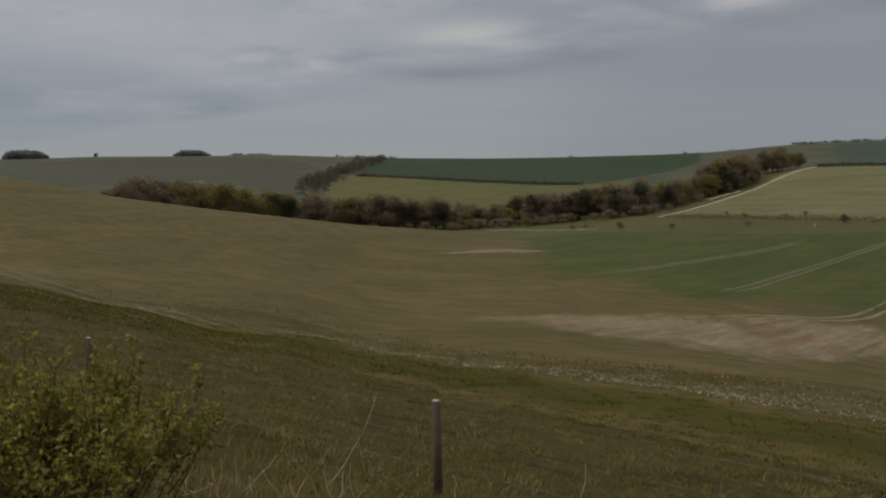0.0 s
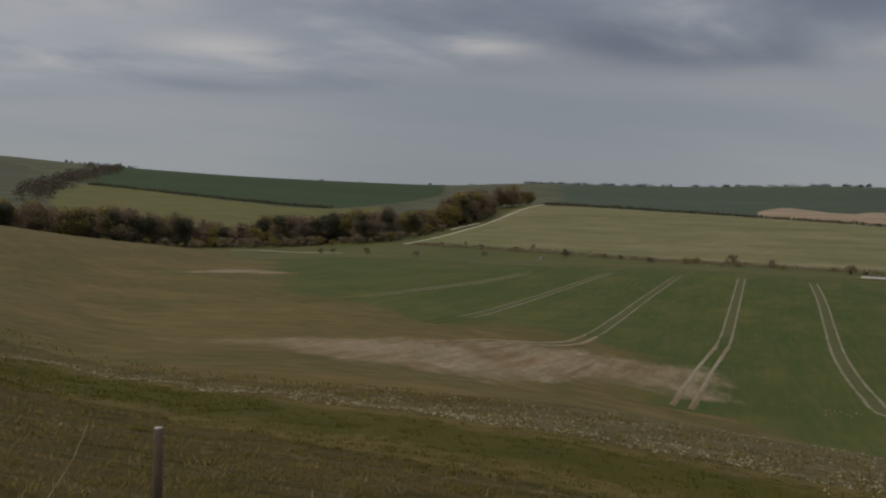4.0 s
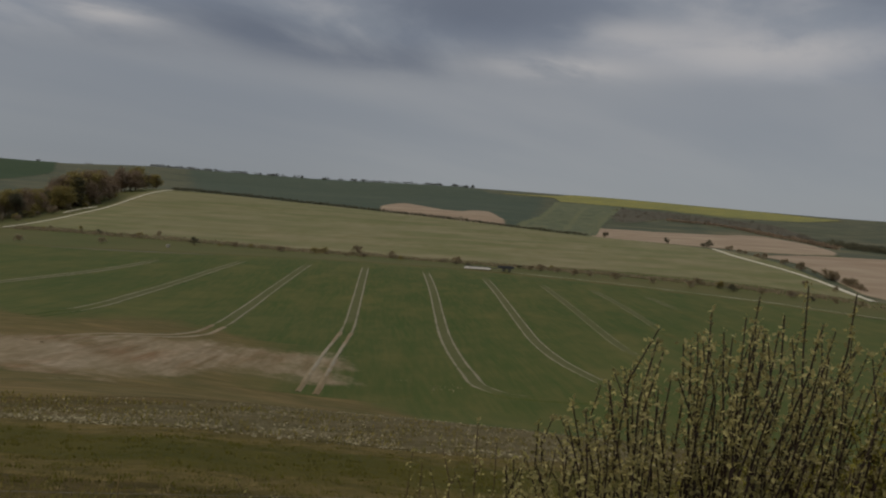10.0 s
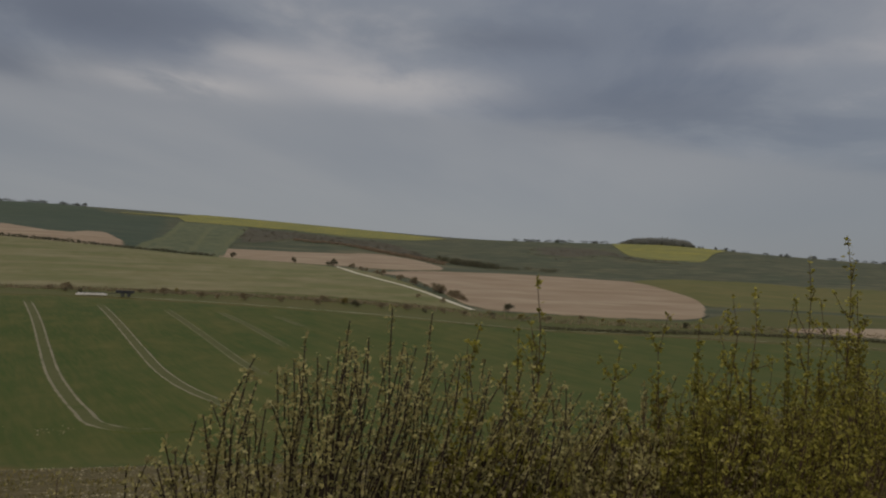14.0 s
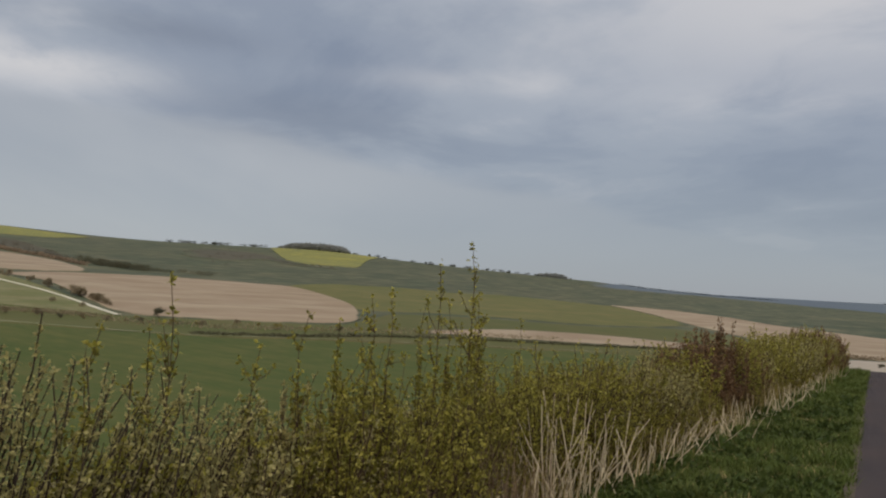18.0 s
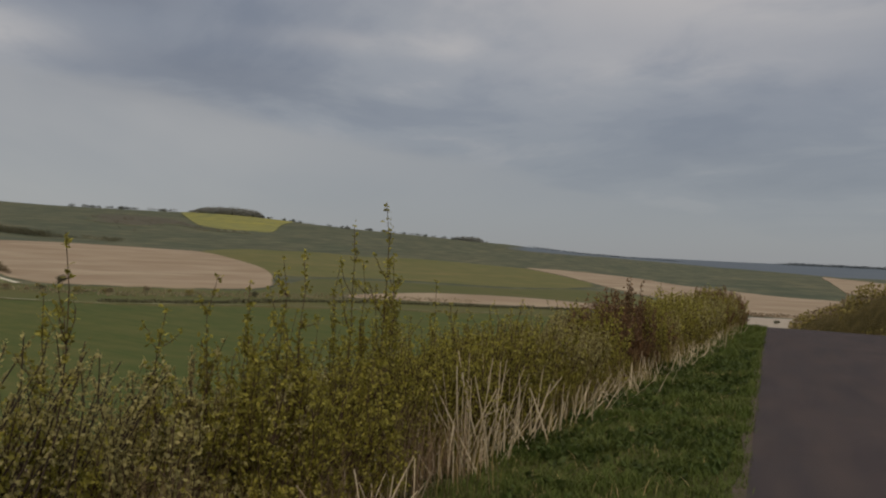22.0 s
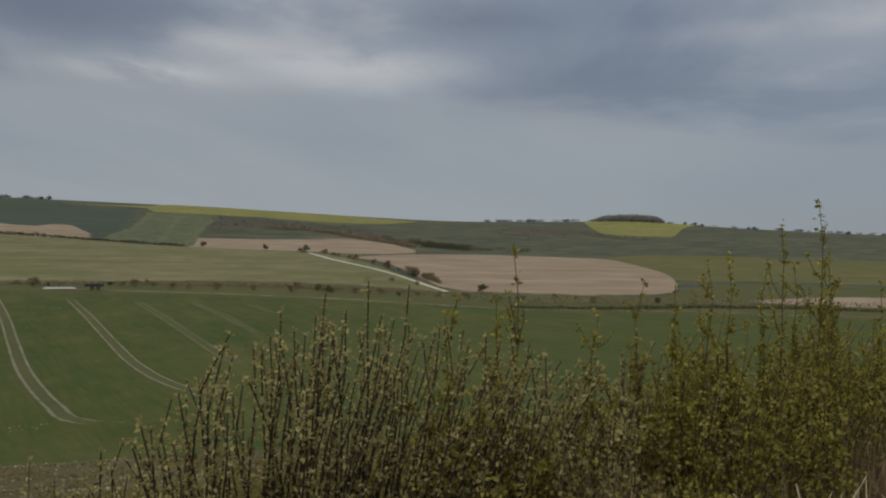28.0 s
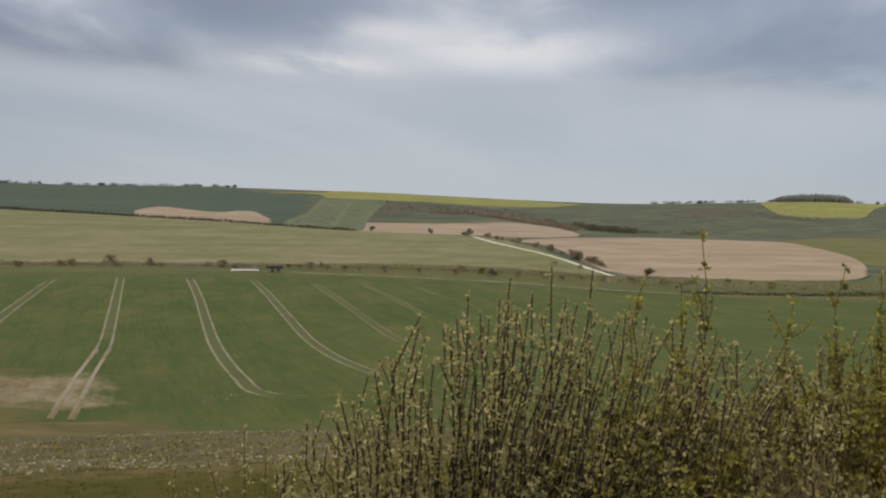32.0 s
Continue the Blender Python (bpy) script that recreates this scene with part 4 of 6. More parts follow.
road_sheet("road_edge", M["soil_edge"], -60, 40, 0.22, 0.14, 0.024, "gritty worn edge between asphalt and verge", ns=200, nw=4, wob=0.07, category="road edge")
patch("chalk_patch", M["chalk_dim"], [(122.6, 205), (126.5, 205)], [(122.6, 262), (126.5, 264)], 0.3, "pale bare chalk ground beyond the road's crest", rows=12)
ribbon("chalk_scar", M["chalk"], [(-17.4, 667), (-16, 625), (-14.2, 594)], 1.1, 0.3, label="thin white chalk bank on the far slope", category="chalk bank")
for off in (-0.8, 0.8):
    ribbon("wheel_track", M["rut_old"], [(-31, 118), (-29.5, 106), (-27.6, 92), (-24.5, 78), (-21.2, 66), (-17, 57), (-10, 49)], 0.26, 0.07, off, "faint pale wheel rut through the thin crop", soft=True)
ribbon("wheel_track", M["rut_brown"], [(-6, 144), (-5.3, 144.5), (-1, 148), (2.9, 151), (5, 153)], 0.7, 0.075, 0.0, "pale chalky wheel rut across the thin crop", soft=True)

# ---------------------------------------------------------------- plants: builders
def tube(points, radii, sides=5):
    p = np.asarray(points, float)
    d = np.gradient(p, axis=0)
    d /= np.linalg.norm(d, axis=1)[:, None] + 1e-9
    ref = np.where(np.abs(d[:, 2:3]) < 0.9, np.array([[0, 0, 1.0]]), np.array([[1.0, 0, 0]]))
    u = np.cross(d, ref)
    u /= np.linalg.norm(u, axis=1)[:, None] + 1e-9
    v = np.cross(d, u)
    a = np.linspace(0, 2 * np.pi, sides, endpoint=False)
    ring = p[:, None] + (u[:, None] * np.cos(a)[None, :, None] + v[:, None] * np.sin(a)[None, :, None]) * np.asarray(radii)[:, None, None]
    n = len(p)
    i, j = np.meshgrid(np.arange(n - 1), np.arange(sides), indexing="ij")
    a0, b0 = i * sides + j, i * sides + (j + 1) % sides
    return ring.reshape(-1, 3), np.stack([a0, b0, b0 + sides, a0 + sides], -1).reshape(-1, 4)


class Soup:
    """Collects quads into one mesh."""

    def __init__(self):
        self.v, self.f, self.n = [], [], 0

    def add(self, v, f):
        self.v.append(v)
        self.f.append(f + self.n)
        self.n += len(v)

    def make(self, name, mat, parent=None, label="", smooth=True):
        return mesh_object(name, np.concatenate(self.v), np.concatenate(self.f), mat, parent, label, smooth)


def leaf_quads(rng, centres, size, up=0.3, lean=None):
    """Folded rhombic leaves at the centres, turned at random."""
    c = np.asarray(centres, float)
    n = len(c)
    d = rng.normal(size=(n, 3)) + np.array([0, 0, up])
    d /= np.linalg.norm(d, axis=1)[:, None]
    s = np.cross(d, rng.normal(size=(n, 3)))
    s /= np.linalg.norm(s, axis=1)[:, None] + 1e-9
    nrm = np.cross(d, s)
    L = (np.asarray(size) * rng.uniform(0.65, 1.35, n))[:, None]
    v = np.stack([c, c + d * L * 0.5 + s * L * 0.32 + nrm * L * 0.1, c + d * L, c + d * L * 0.5 - s * L * 0.32 + nrm * L * 0.1], 1)
    return v.reshape(-1, 3), np.arange(4 * n).reshape(-1, 4)


def shoot_path(rng, base, tip, n=9, wander=0.04):
    t = np.linspace(0, 1, n)[:, None]
    base, tip = np.asarray(base, float), np.asarray(tip, float)
    out = (tip - base) * np.array([1, 1, 0])
    p = base + (tip - base) * t + out * (t - t**2) * 0.5
    p[1:-1] += np.cumsum(rng.normal(0, wander / n**0.5, (n - 2, 3)), 0) * np.array([1, 1, 0.3])
    return p


def shrub(name, rng, tips, base_r, leaf_mat, leaf, per_node, node, low=0.25, twigs=4, twig_len=0.3, stem_r=0.008, label="", split=False, group="", wood="bark"):
    """A many-stemmed shrub: one shoot for each tip, with side twigs and leaf tufts. Its origin is at its foot."""
    root = empty(name)
    tagged(root, label, "shrub", group)
    stems, cs, each = Soup(), [], []

    def tufts(path, start):
        length = np.linalg.norm(path[-1] - path[0])
        k = max(3, int(length * (1 - start) / node))
        for q in np.linspace(start, 1, k) + rng.uniform(-0.4, 0.4, k) * (1 - start) / k:
            q = min(max(q, 0), 1) * (len(path) - 1)
            i = min(int(q), len(path) - 2)
            c = path[i] + (path[i + 1] - path[i]) * (q - i)
            m = rng.poisson(per_node) + 1
            cs.append(c + rng.normal(0, leaf * 0.33, (m, 3)))

    for tip in tips:
        a, rad = rng.uniform(0, 2 * np.pi), base_r * rng.uniform(0.1, 1) ** 0.7
        b = np.array([math.cos(a) * rad, math.sin(a) * rad, -0.05]) * 0.6 + np.array([tip[0], tip[1], 0]) * 0.35
        path = shoot_path(rng, b, tip)
        h = np.linalg.norm(np.asarray(tip) - b)
        rb = stem_r * (0.6 + 0.5 * h)
        if split:
            stems = Soup()
            each.append(stems)
        stems.add(*tube(path, np.linspace(rb, rb * 0.25, len(path)), 5))
        tufts(path, low)
        for _ in range(rng.poisson(twigs)):
            q = rng.uniform(low, 0.92)
            i = int(q * (len(path) - 1))
            d = path[min(i + 1, len(path) - 1)] - path[i]
            d = d / np.linalg.norm(d) + rng.normal(0, 0.55, 3)
            l = twig_len * rng.uniform(0.4, 1.2) * (1.1 - q)
            end = path[i] + d / np.linalg.norm(d) * l + np.array([0, 0, l * 0.35])
            tw = shoot_path(rng, path[i], end, 5, 0.015)
            stems.add(*tube(tw, np.linspace(rb * 0.45, rb * 0.2, 5), 4))
            tufts(tw, 0.2)
    for one in each or [stems]:
        one.make("stem" if split else "woody_frame", M[wood], root)
    cs = np.concatenate(cs)
    lv, lf = leaf_quads(rng, cs, leaf)
    mesh_object("foliage", lv, lf, leaf_mat, root, smooth=False)
    return root


def tip_cloud(rng, n, radius, h0, h1, flat=1.0, squash=1.0):
    t = []
    for _ in range(n):
        a, r = rng.uniform(0, 2 * np.pi), radius * math.sqrt(rng.uniform(0, 1))
        t.append((math.cos(a) * r, math.sin(a) * r * squash, rng.uniform(h0, h1) * (1 - 0.25 * flat * (r / radius) ** 2)))
    return t


def place(ob, x, y, dz=0.0, turn=0.0, scale=1.0):
    ob.matrix_world = Matrix.Translation((float(x), float(y), float(height(x, y)) + dz)) @ pose(0, 0, 0, 0, 0, turn) @ Matrix.Diagonal((scale, scale, scale, 1))
    return ob


def put_copy(ob, x, y, turn=0.0, scale=1.0, dz=0.0, sz=None):
    sz = scale if sz is None else sz
    c = copy_thing(ob, Matrix.Identity(4))
    c.matrix_world = Matrix.Translation((float(x), float(y), float(height(x, y)) + dz)) @ pose(0, 0, 0, 0, 0, turn) @ Matrix.Diagonal((scale, scale, sz, 1))
    return c


def tree(name, rng, h, width, mat, kind, label, clumps=900, size=0.55, category="tree"):
    """A tree: tapered trunk with limbs, and a crown of leaf clumps gathered round the limb ends."""
    root = empty(name)
    tagged(root, label, category)
    wood = Soup()
    trunk = [(0, 0, -0.3), (0.1, 0, h * 0.2), (0.0, 0.15, h * 0.45), (0.1, 0.1, h * 0.75), (0.1, 0.1, h * 0.96)]
    wood.add(*tube(trunk, np.array([0.022, 0.018, 0.014, 0.008, 0.002]) * h, 6))
    ends = []
    nl = 16 if kind != "cone" else 22
    for k in range(nl):
        q = rng.uniform(0.18, 0.95)
        z0 = h * q * 0.85
        a = rng.uniform(0, 2 * np.pi)
        if kind == "cone":
            reach, rise = width * (1.05 - q) * rng.uniform(0.6, 1.1), -0.02 * h
        else:
            reach, rise = width * math.sin(math.pi * min(1, 0.25 + q * 0.72)) ** 0.7 * rng.uniform(0.45, 1.05), h * rng.uniform(0.05, 0.2)
        e = np.array([math.cos(a) * reach, math.sin(a) * reach, min(z0 + rise, h * 0.98)])
        b = np.array([0.05, 0.08, z0])
        mid = (b + e) / 2 + np.array([0, 0, -0.03 * h])
        wood.add(*tube([b, mid, e], np.array([0.006, 0.004, 0.0015]) * h, 4))
        ends.append((e, mid))
    wood.make("trunk", M["bark"], root)
    cs = []
    for _ in range(clumps):
        e, mid = ends[rng.integers(len(ends))]
        q = rng.uniform(0, 1) ** 0.6
        c = mid + (e - mid) * q + rng.normal(0, 0.07 * h, 3) * np.array([1, 1, 0.8])
        c[2] = min(max(c[2], h * 0.06), h)
        cs.append(c)
    v, f = leaf_quads(rng, np.array(cs), size, 0.2)
    mesh_object("crown", v, f, mat, root, smooth=False)
    return root


def hedgerow(name, pts, h, wide, per_m, size, mat, label, seed=5, category="hedge"):
    """A run of hedge far off: leaf clumps and stems heaped along a line of (bearing, distance)."""
    rng = np.random.default_rng(seed)
    p = np.array([polar(*q) for q in pts])
    d = np.concatenate([[0], np.cumsum(np.hypot(*np.diff(p, axis=0).T))])
    n = int(d[-1] * per_m)
    q = rng.uniform(0, d[-1], n)
    x, y = np.interp(q, d, p[:, 0]), np.interp(q, d, p[:, 1])
    bump_ = np.array([0.65 + 0.7 * abs(noise.noise(Vector((t * 0.12, seed, 0)))) + 0.5 * abs(noise.noise(Vector((t * 0.5, seed, 3)))) for t in q])
    x, y = x + rng.normal(0, wide / 2, n), y + rng.normal(0, wide / 2, n)
    z = height(x, y) + rng.uniform(0, 1, n) ** 0.8 * h * bump_
    v, f = leaf_quads(rng, np.stack([x, y, z], -1), size, 0.2)
    return tagged(mesh_object(name, v, f, mat, smooth=False), label, category, kind="stuff")


# ---------------------------------------------------------------- trees of the valley and the hilltops
rng = np.random.default_rng(11)
TREES = {
    "y": [tree("tree", rng, 12, w, M["crown_y"], "round", "broadleaf tree in yellowish spring leaf", 4200, 0.42) for w in (3.6, 4.4)],
    "b": [tree("tree", rng, 12, w, M["crown_b"], "round", "brownish bare-twigged broadleaf tree of the belt", 3800, 0.4) for w in (3.4, 4.2)],
    "d": [tree("tree", rng, 12, w, M["crown_d"], "cone", "dark evergreen conifer of the belt", 3600, 0.44) for w in (2.6, 3.2)],
        "s": [tree("field_bush", rng, 4, w, M["bush"], "round", "brown leafless bush by the field", 900, 0.3, "bush") for w in (1.9, 2.4)],
    "g": [tree("field_bush", rng, 4, w, M["crown_d"], "round", "dark green bush by the field", 900, 0.3, "bush") for w in (1.8, 2.3)],
    "o": [tree("field_bush", rng, 4, w, M["crown_y"], "round", "yellowish bush in spring leaf by the field", 900, 0.3, "bush") for w in (1.9, 2.2)],
}
USED = set()


def plant(kind, bearing, dist, h, group="", wide=1.0):
    src = TREES[kind][rng.integers(2)]
    base = 4.0 if kind in "sgo" else 12.0
    x, y = polar(bearing, dist)
    k = h / base
    if src.name not in USED:
        USED.add(src.name)
        ob = src
        ob.matrix_world = Matrix.Translation((float(x), float(y), float(height(x, y)))) @ pose(0, 0, 0, 0, 0, rng.uniform(0, 360)) @ Matrix.Diagonal((k * wide, k * wide, k, 1))
    else:
        ob = put_copy(src, x, y, rng.uniform(0, 360), k * wide, 0.0, k)
    if group:
        ob["group"] = group
    return ob


belt_line = np.array([(-23, 335), (-19, 332), (-13.5, 326), (-7.5, 316), (-3.5, 310), (0.6, 303), (3.5, 296), (6.7, 286), (10.8, 279), (12.7, 278), (15.8, 300), (18.4, 332), (20.2, 352), (22, 378), (24.4, 415)])
belt_top = np.array([(-24, 0.7), (-21, 1.9), (-15.4, 1.25), (-11.5, 0.72), (-7.5, 0.25), (-4.7, 0.4), (-0.2, 0.1), (1.4, -0.25), (2.7, -0.6), (4.2, -0.45), (5.2, 0.2), (8, 0.4), (10.8, 0.9), (14, 1.15), (16.6, 1.1), (18.8, 2.2), (21.3, 2.8), (23.8, 3.15), (24.6, 2.7)])
for k in range(250):
    b = rng.uniform(-23.3, 24.5)
    row = rng.integers(3)
    d = np.interp(b, belt_line[:, 0], belt_line[:, 1]) + row * 9 + rng.uniform(-3, 3) + 4
    x, y = polar(b, d)
    top = 1.6 + d * math.tan(radians(np.interp(b, belt_top[:, 0], belt_top[:, 1])))
    h = (top - float(height(x, y))) * rng.uniform(0.66, 1.06)
    if h < 3.5:
        plant("s", b, d, max(2.5, h), "trees of the belt")
        continue
    dark = 0.55 if -13 < b < 16 else 0.2
    u = rng.uniform()
    kind = "d" if u < dark * (0.7 if b > 4 else 0.5) else ("y" if u < (0.6 if b < -8 else 0.52) else "b")
    plant(kind, b, d, h, "trees of the belt", 1.3)
for b, el in ((-12.0, 0.9), (-4.6, 0.45), (-0.3, 0.05), (-2.4, 0.05), (6.4, 0.55), (9.0, 0.35), (14.0, 1.2)):
    d = np.interp(b, belt_line[:, 0], belt_line[:, 1]) + 2
    x, y = polar(b, d)
    plant("d", b, d, 1.6 + d * math.tan(radians(el)) - float(height(x, y)), "trees of the belt", 1.25)
for b in (0.3, 0.9, 1.5, 2.1, 2.8, 3.5, 4.2, 4.8):
    d = np.interp(b, belt_line[:, 0], belt_line[:, 1]) + rng.uniform(2, 16)
    plant("by"[rng.integers(2)], b, d, rng.uniform(6.5, 9.5), "trees of the belt", 1.4)
# bushes along the belt's foot and the open slope beside the lane
for k in range(64):
    b = rng.uniform(-9, 22)
    d = np.interp(b, belt_line[:, 0], belt_line[:, 1]) - rng.uniform(3, 12)
    plant("sso"[rng.integers(3)], b, d, rng.uniform(2.0, 4.2), "bushes at the foot of the belt", 1.3)
# hedgerow bushes along the valley field
for b, d, h in ((9.3, 232, 2.4), (10.2, 232, 2.2), (12.6, 214, 3.2), (16.2, 206, 2.6), (21.1, 212, 2.4), (27, 222, 3.6), (29.7, 224, 2.6), (32.8, 220, 2.8), (38.3, 232, 4.6), (40.8, 232, 3.4), (45.5, 222, 3.6),
                (51.6, 220, 3.4), (52.8, 221, 2.6), (54, 217, 3.0), (55.1, 218, 2.0), (56.9, 217, 3.2), (59.4, 219, 2.6), (62, 219, 3.0), (64.7, 221, 3.4), (66.6, 224, 2.8), (68.4, 226, 3.0), (75.8, 249, 5.1), (69.2, 262, 2.4), (71.0, 258, 2.6)):
    plant("sgs"[rng.integers(3)] if h < 5 else "g", b, d, h * 0.7, "hedgerow bushes", 1.2)
for k in range(46):
    b = rng.uniform(15, 92)
    d = np.interp(b, [15, 30, 60, 92], [262, 226, 226, 240]) + rng.uniform(-7, 7)
    plant("sgo"[rng.integers(3)], b, d, rng.uniform(0.8, 2.2), "hedgerow bushes", 1.4)
# hilltop woods and far scrub, each grown together into one mass
def mass(name, spots, mat, label, seed, per_tree=420, size=0.17, category="wood"):
    """A wood far off. spots: (bearing, distance, height, width) of its trees."""
    rg = np.random.default_rng(seed)
    sp, cs, sz = Soup(), [], []
    for b, d, h, wd in spots:
        x, y = polar(b, d)
        z = float(height(x, y))
        sp.add(*tube([(x, y, z - 0.3), (x, y, z + h * 0.8)], np.array([0.02, 0.008]) * h, 4))
        p = rg.normal(size=(per_tree, 3))
        p /= np.linalg.norm(p, axis=1)[:, None]
        p *= rg.uniform(0.45, 1.0, (per_tree, 1))
        cs.append(np.array([x, y, z + h * 0.44]) + p * np.array([wd, wd, h * 0.56]))
        sz.append(np.full(per_tree, size * h))
    v, f = leaf_quads(rg, np.concatenate(cs), np.concatenate(sz), 0.2)
    sp.add(v, f)
    return tagged(sp.make(name, mat, smooth=False), label, category, kind="stuff")


def wood_spots(b0, b1, dist, top0, top1, n, low=0.86):
    out = []
    for k in range(n):
        b = b0 + (b1 - b0) * (k + rng.uniform(0, 1)) / n
        u = (b - b0) / (b1 - b0)
        d = dist + rng.uniform(-14, 14)
        x, y = polar(b, d)
        t = top0 + (top1 - top0) * u - 0.45 * abs(2 * u - 1) ** 4
        h = max(4.0, 1.6 + d * math.tan(radians(t)) - float(height(x, y))) * rng.uniform(low, 1.0)
        out.append((b, d, h, h * 0.6))
    return out


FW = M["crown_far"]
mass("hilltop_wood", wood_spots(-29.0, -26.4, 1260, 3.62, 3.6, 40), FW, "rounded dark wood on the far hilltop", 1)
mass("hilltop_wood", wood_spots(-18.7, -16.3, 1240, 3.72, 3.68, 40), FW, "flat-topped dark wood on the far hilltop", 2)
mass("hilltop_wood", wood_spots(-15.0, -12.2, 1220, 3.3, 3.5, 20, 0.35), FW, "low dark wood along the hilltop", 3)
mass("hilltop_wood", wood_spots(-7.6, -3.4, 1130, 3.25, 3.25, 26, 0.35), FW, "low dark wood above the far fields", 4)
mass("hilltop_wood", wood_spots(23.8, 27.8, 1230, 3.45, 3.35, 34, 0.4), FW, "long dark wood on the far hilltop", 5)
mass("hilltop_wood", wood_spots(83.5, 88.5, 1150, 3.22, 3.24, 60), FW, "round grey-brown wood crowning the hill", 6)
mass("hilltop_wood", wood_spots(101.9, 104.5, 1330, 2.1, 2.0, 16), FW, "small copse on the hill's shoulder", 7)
mass("hilltop_trees", [(b, (1170 if b < 50 else 1150 if b < 95 else 1290) + rng.uniform(-20, 10), rng.uniform(1.5, 4.5), rng.uniform(2, 7)) for b in np.concatenate([rng.uniform(27, 46.5, 90), rng.uniform(76, 103, 90)])],
     M["crown_ridge"], "scattered trees and hedge along the skyline", 8, 90, 0.3)
mass("hilltop_trees", [(-23.6, 1260, 5.5, 3.5), (9.2, 1085, 2.5, 4), (17.0, 1120, 3, 3), (20, 1150, 2, 7), (12, 1110, 1.5, 8)], M["crown_ridge"], "single trees on the far skyline", 9)
for b, d, h in ((63.0, 405, 4.5), (62.6, 402, 3), (56.0, 425, 4), (60.2, 418, 3.5)):
    plant("g", b, d, h, "hedgerow bushes")
spots = []
for k in range(190):
    u = rng.uniform()
    spots.append((-9.8 + 5.6 * u + rng.normal(0, 0.5), 560 + 480 * u + rng.normal(0, 25), rng.uniform(3.5, 8.5), rng.uniform(3, 6)))
mass("slope_scrub", spots, M["crown_scrub"], "brown scrub and small trees on the far slope", 10, 70, 0.18, "scrub")
spots = []
for k in range(150):
    b = 70.6 + 8.6 * rng.uniform() ** 1.5
    spots.append((b, np.interp(b, [70.6, 72.3, 74.3, 76.2, 79.2], [606, 584, 570, 563, 560]) + rng.uniform(-12, 12), rng.uniform(2.0, 5.0) * (1.0 if b < 75 else 0.6), rng.uniform(3, 6)))
mass("valley_scrub", spots, M["crown_d"], "dark brown scrub in the far valley", 12, 50, 0.2, "scrub")
spots = []
for k in range(420):
    b = rng.uniform(56.2, 70.5)
    lo, hi = np.interp(b, [55.8, 58, 60, 63.5, 66.2, 68.2, 70.9], [668, 697, 760, 733, 708, 643, 560]), np.interp(b, [55.8, 56.6, 60, 63.5, 66.2, 68.4, 70.9], [707, 872, 878, 850, 834, 750, 575])
    spots.append((b, lo + (hi - lo) * rng.uniform(0.02, 0.98), rng.uniform(0.8, 2.4), rng.uniform(1.5, 4)))
for k in range(150):
    b = rng.uniform(77, 87.5)
    spots.append((b, np.interp(b, [77, 79, 82.6, 84.6, 87.5], [880, 880, 870, 785, 775]) + rng.normal(0, 1.0) * np.interp(b, [77, 79, 82.6, 84.6], [25, 70, 35, 8]), rng.uniform(0.8, 2.2), rng.uniform(1.5, 4)))
mass("down_scrub", spots, M["crown_scrub"], "low brown gorse and thorn scrub on the far down", 14, 14, 0.4, "scrub")
for k in range(26):
    u = rng.uniform()
    plant("s", 63.6 + 10 * u + 0.5, np.interp(u, [0, 0.26, 0.66, 1], [404, 328, 289, 252]) + rng.uniform(1, 5), rng.uniform(1.6, 3.4), "hedge along the chalk lane", 1.3)
hedgerow("field_hedge", [(-6.2, 724), (0.7, 642), (10, 560)], 2.2, 2.0, 14, 1.1, M["crown_d"], "dark hedge between two far fields", 3)
hedgerow("field_hedge", [(25.3, 414), (33.6, 429), (40.1, 432), (49.2, 430), (54.7, 425)], 1.8, 1.6, 26, 0.8, M["crown_d"], "brown hedge along the top of the pale field", 4)
hedgerow("field_hedge", [(78, 205), (84, 211), (91, 231), (97.7, 242), (106.3, 248), (113, 258), (118, 270)], 1.0, 1.0, 60, 0.36, M["crown_d"], "dark clipped hedge along the valley lane", 6)
hedgerow("field_hedge", [(73, 226), (80, 226), (88, 240), (96, 252), (104, 258)], 1.6, 5.0, 16, 0.5, M["bush"], "brown straggling bushes beside the valley lane", 26)
hedgerow("field_hedge", [(16, 258), (22, 236), (30, 230), (40, 233), (50, 230), (60, 230), (72, 236)], 1.1, 3.5, 50, 0.4, M["bush"], "low straggling hedge between two fields", 7)
hedgerow("field_hedge", [(117, 268), (122, 270), (128, 276)], 1.5, 2.0, 24, 0.6, M["crown_b"], "dark hedge beyond the road's crest", 16)
plant("g", 124.45, 228, 1.5, "hedgerow bushes", 1.4)
hedgerow("field_hedge", [(60, 757), (63.5, 745), (65.4, 716), (68.2, 643), (70.9, 560)], 2.2, 3, 16, 1.2, M["crown_b"], "brown hedge line on the far down", 8)
# trees on the ridge carry the same painted haze
hedgerow("far_ridge_wood", [(124.8, 3900), (126, 3950), (128, 3950), (131, 3900), (134, 3900)], 11, 40, 7, 4.5, M["ridge_wood"], "wood along the distant ridge, coloured blue-grey for haze", 9, "wood")
hedgerow("far_ridge_wood", [(108, 1480), (111, 1600), (114.5, 1800), (118, 2000)], 2.6, 14, 4, 2.0, M["ridge_wood"], "thin hedge of trees along the distant ridge, coloured blue-grey for haze", 19, "wood")

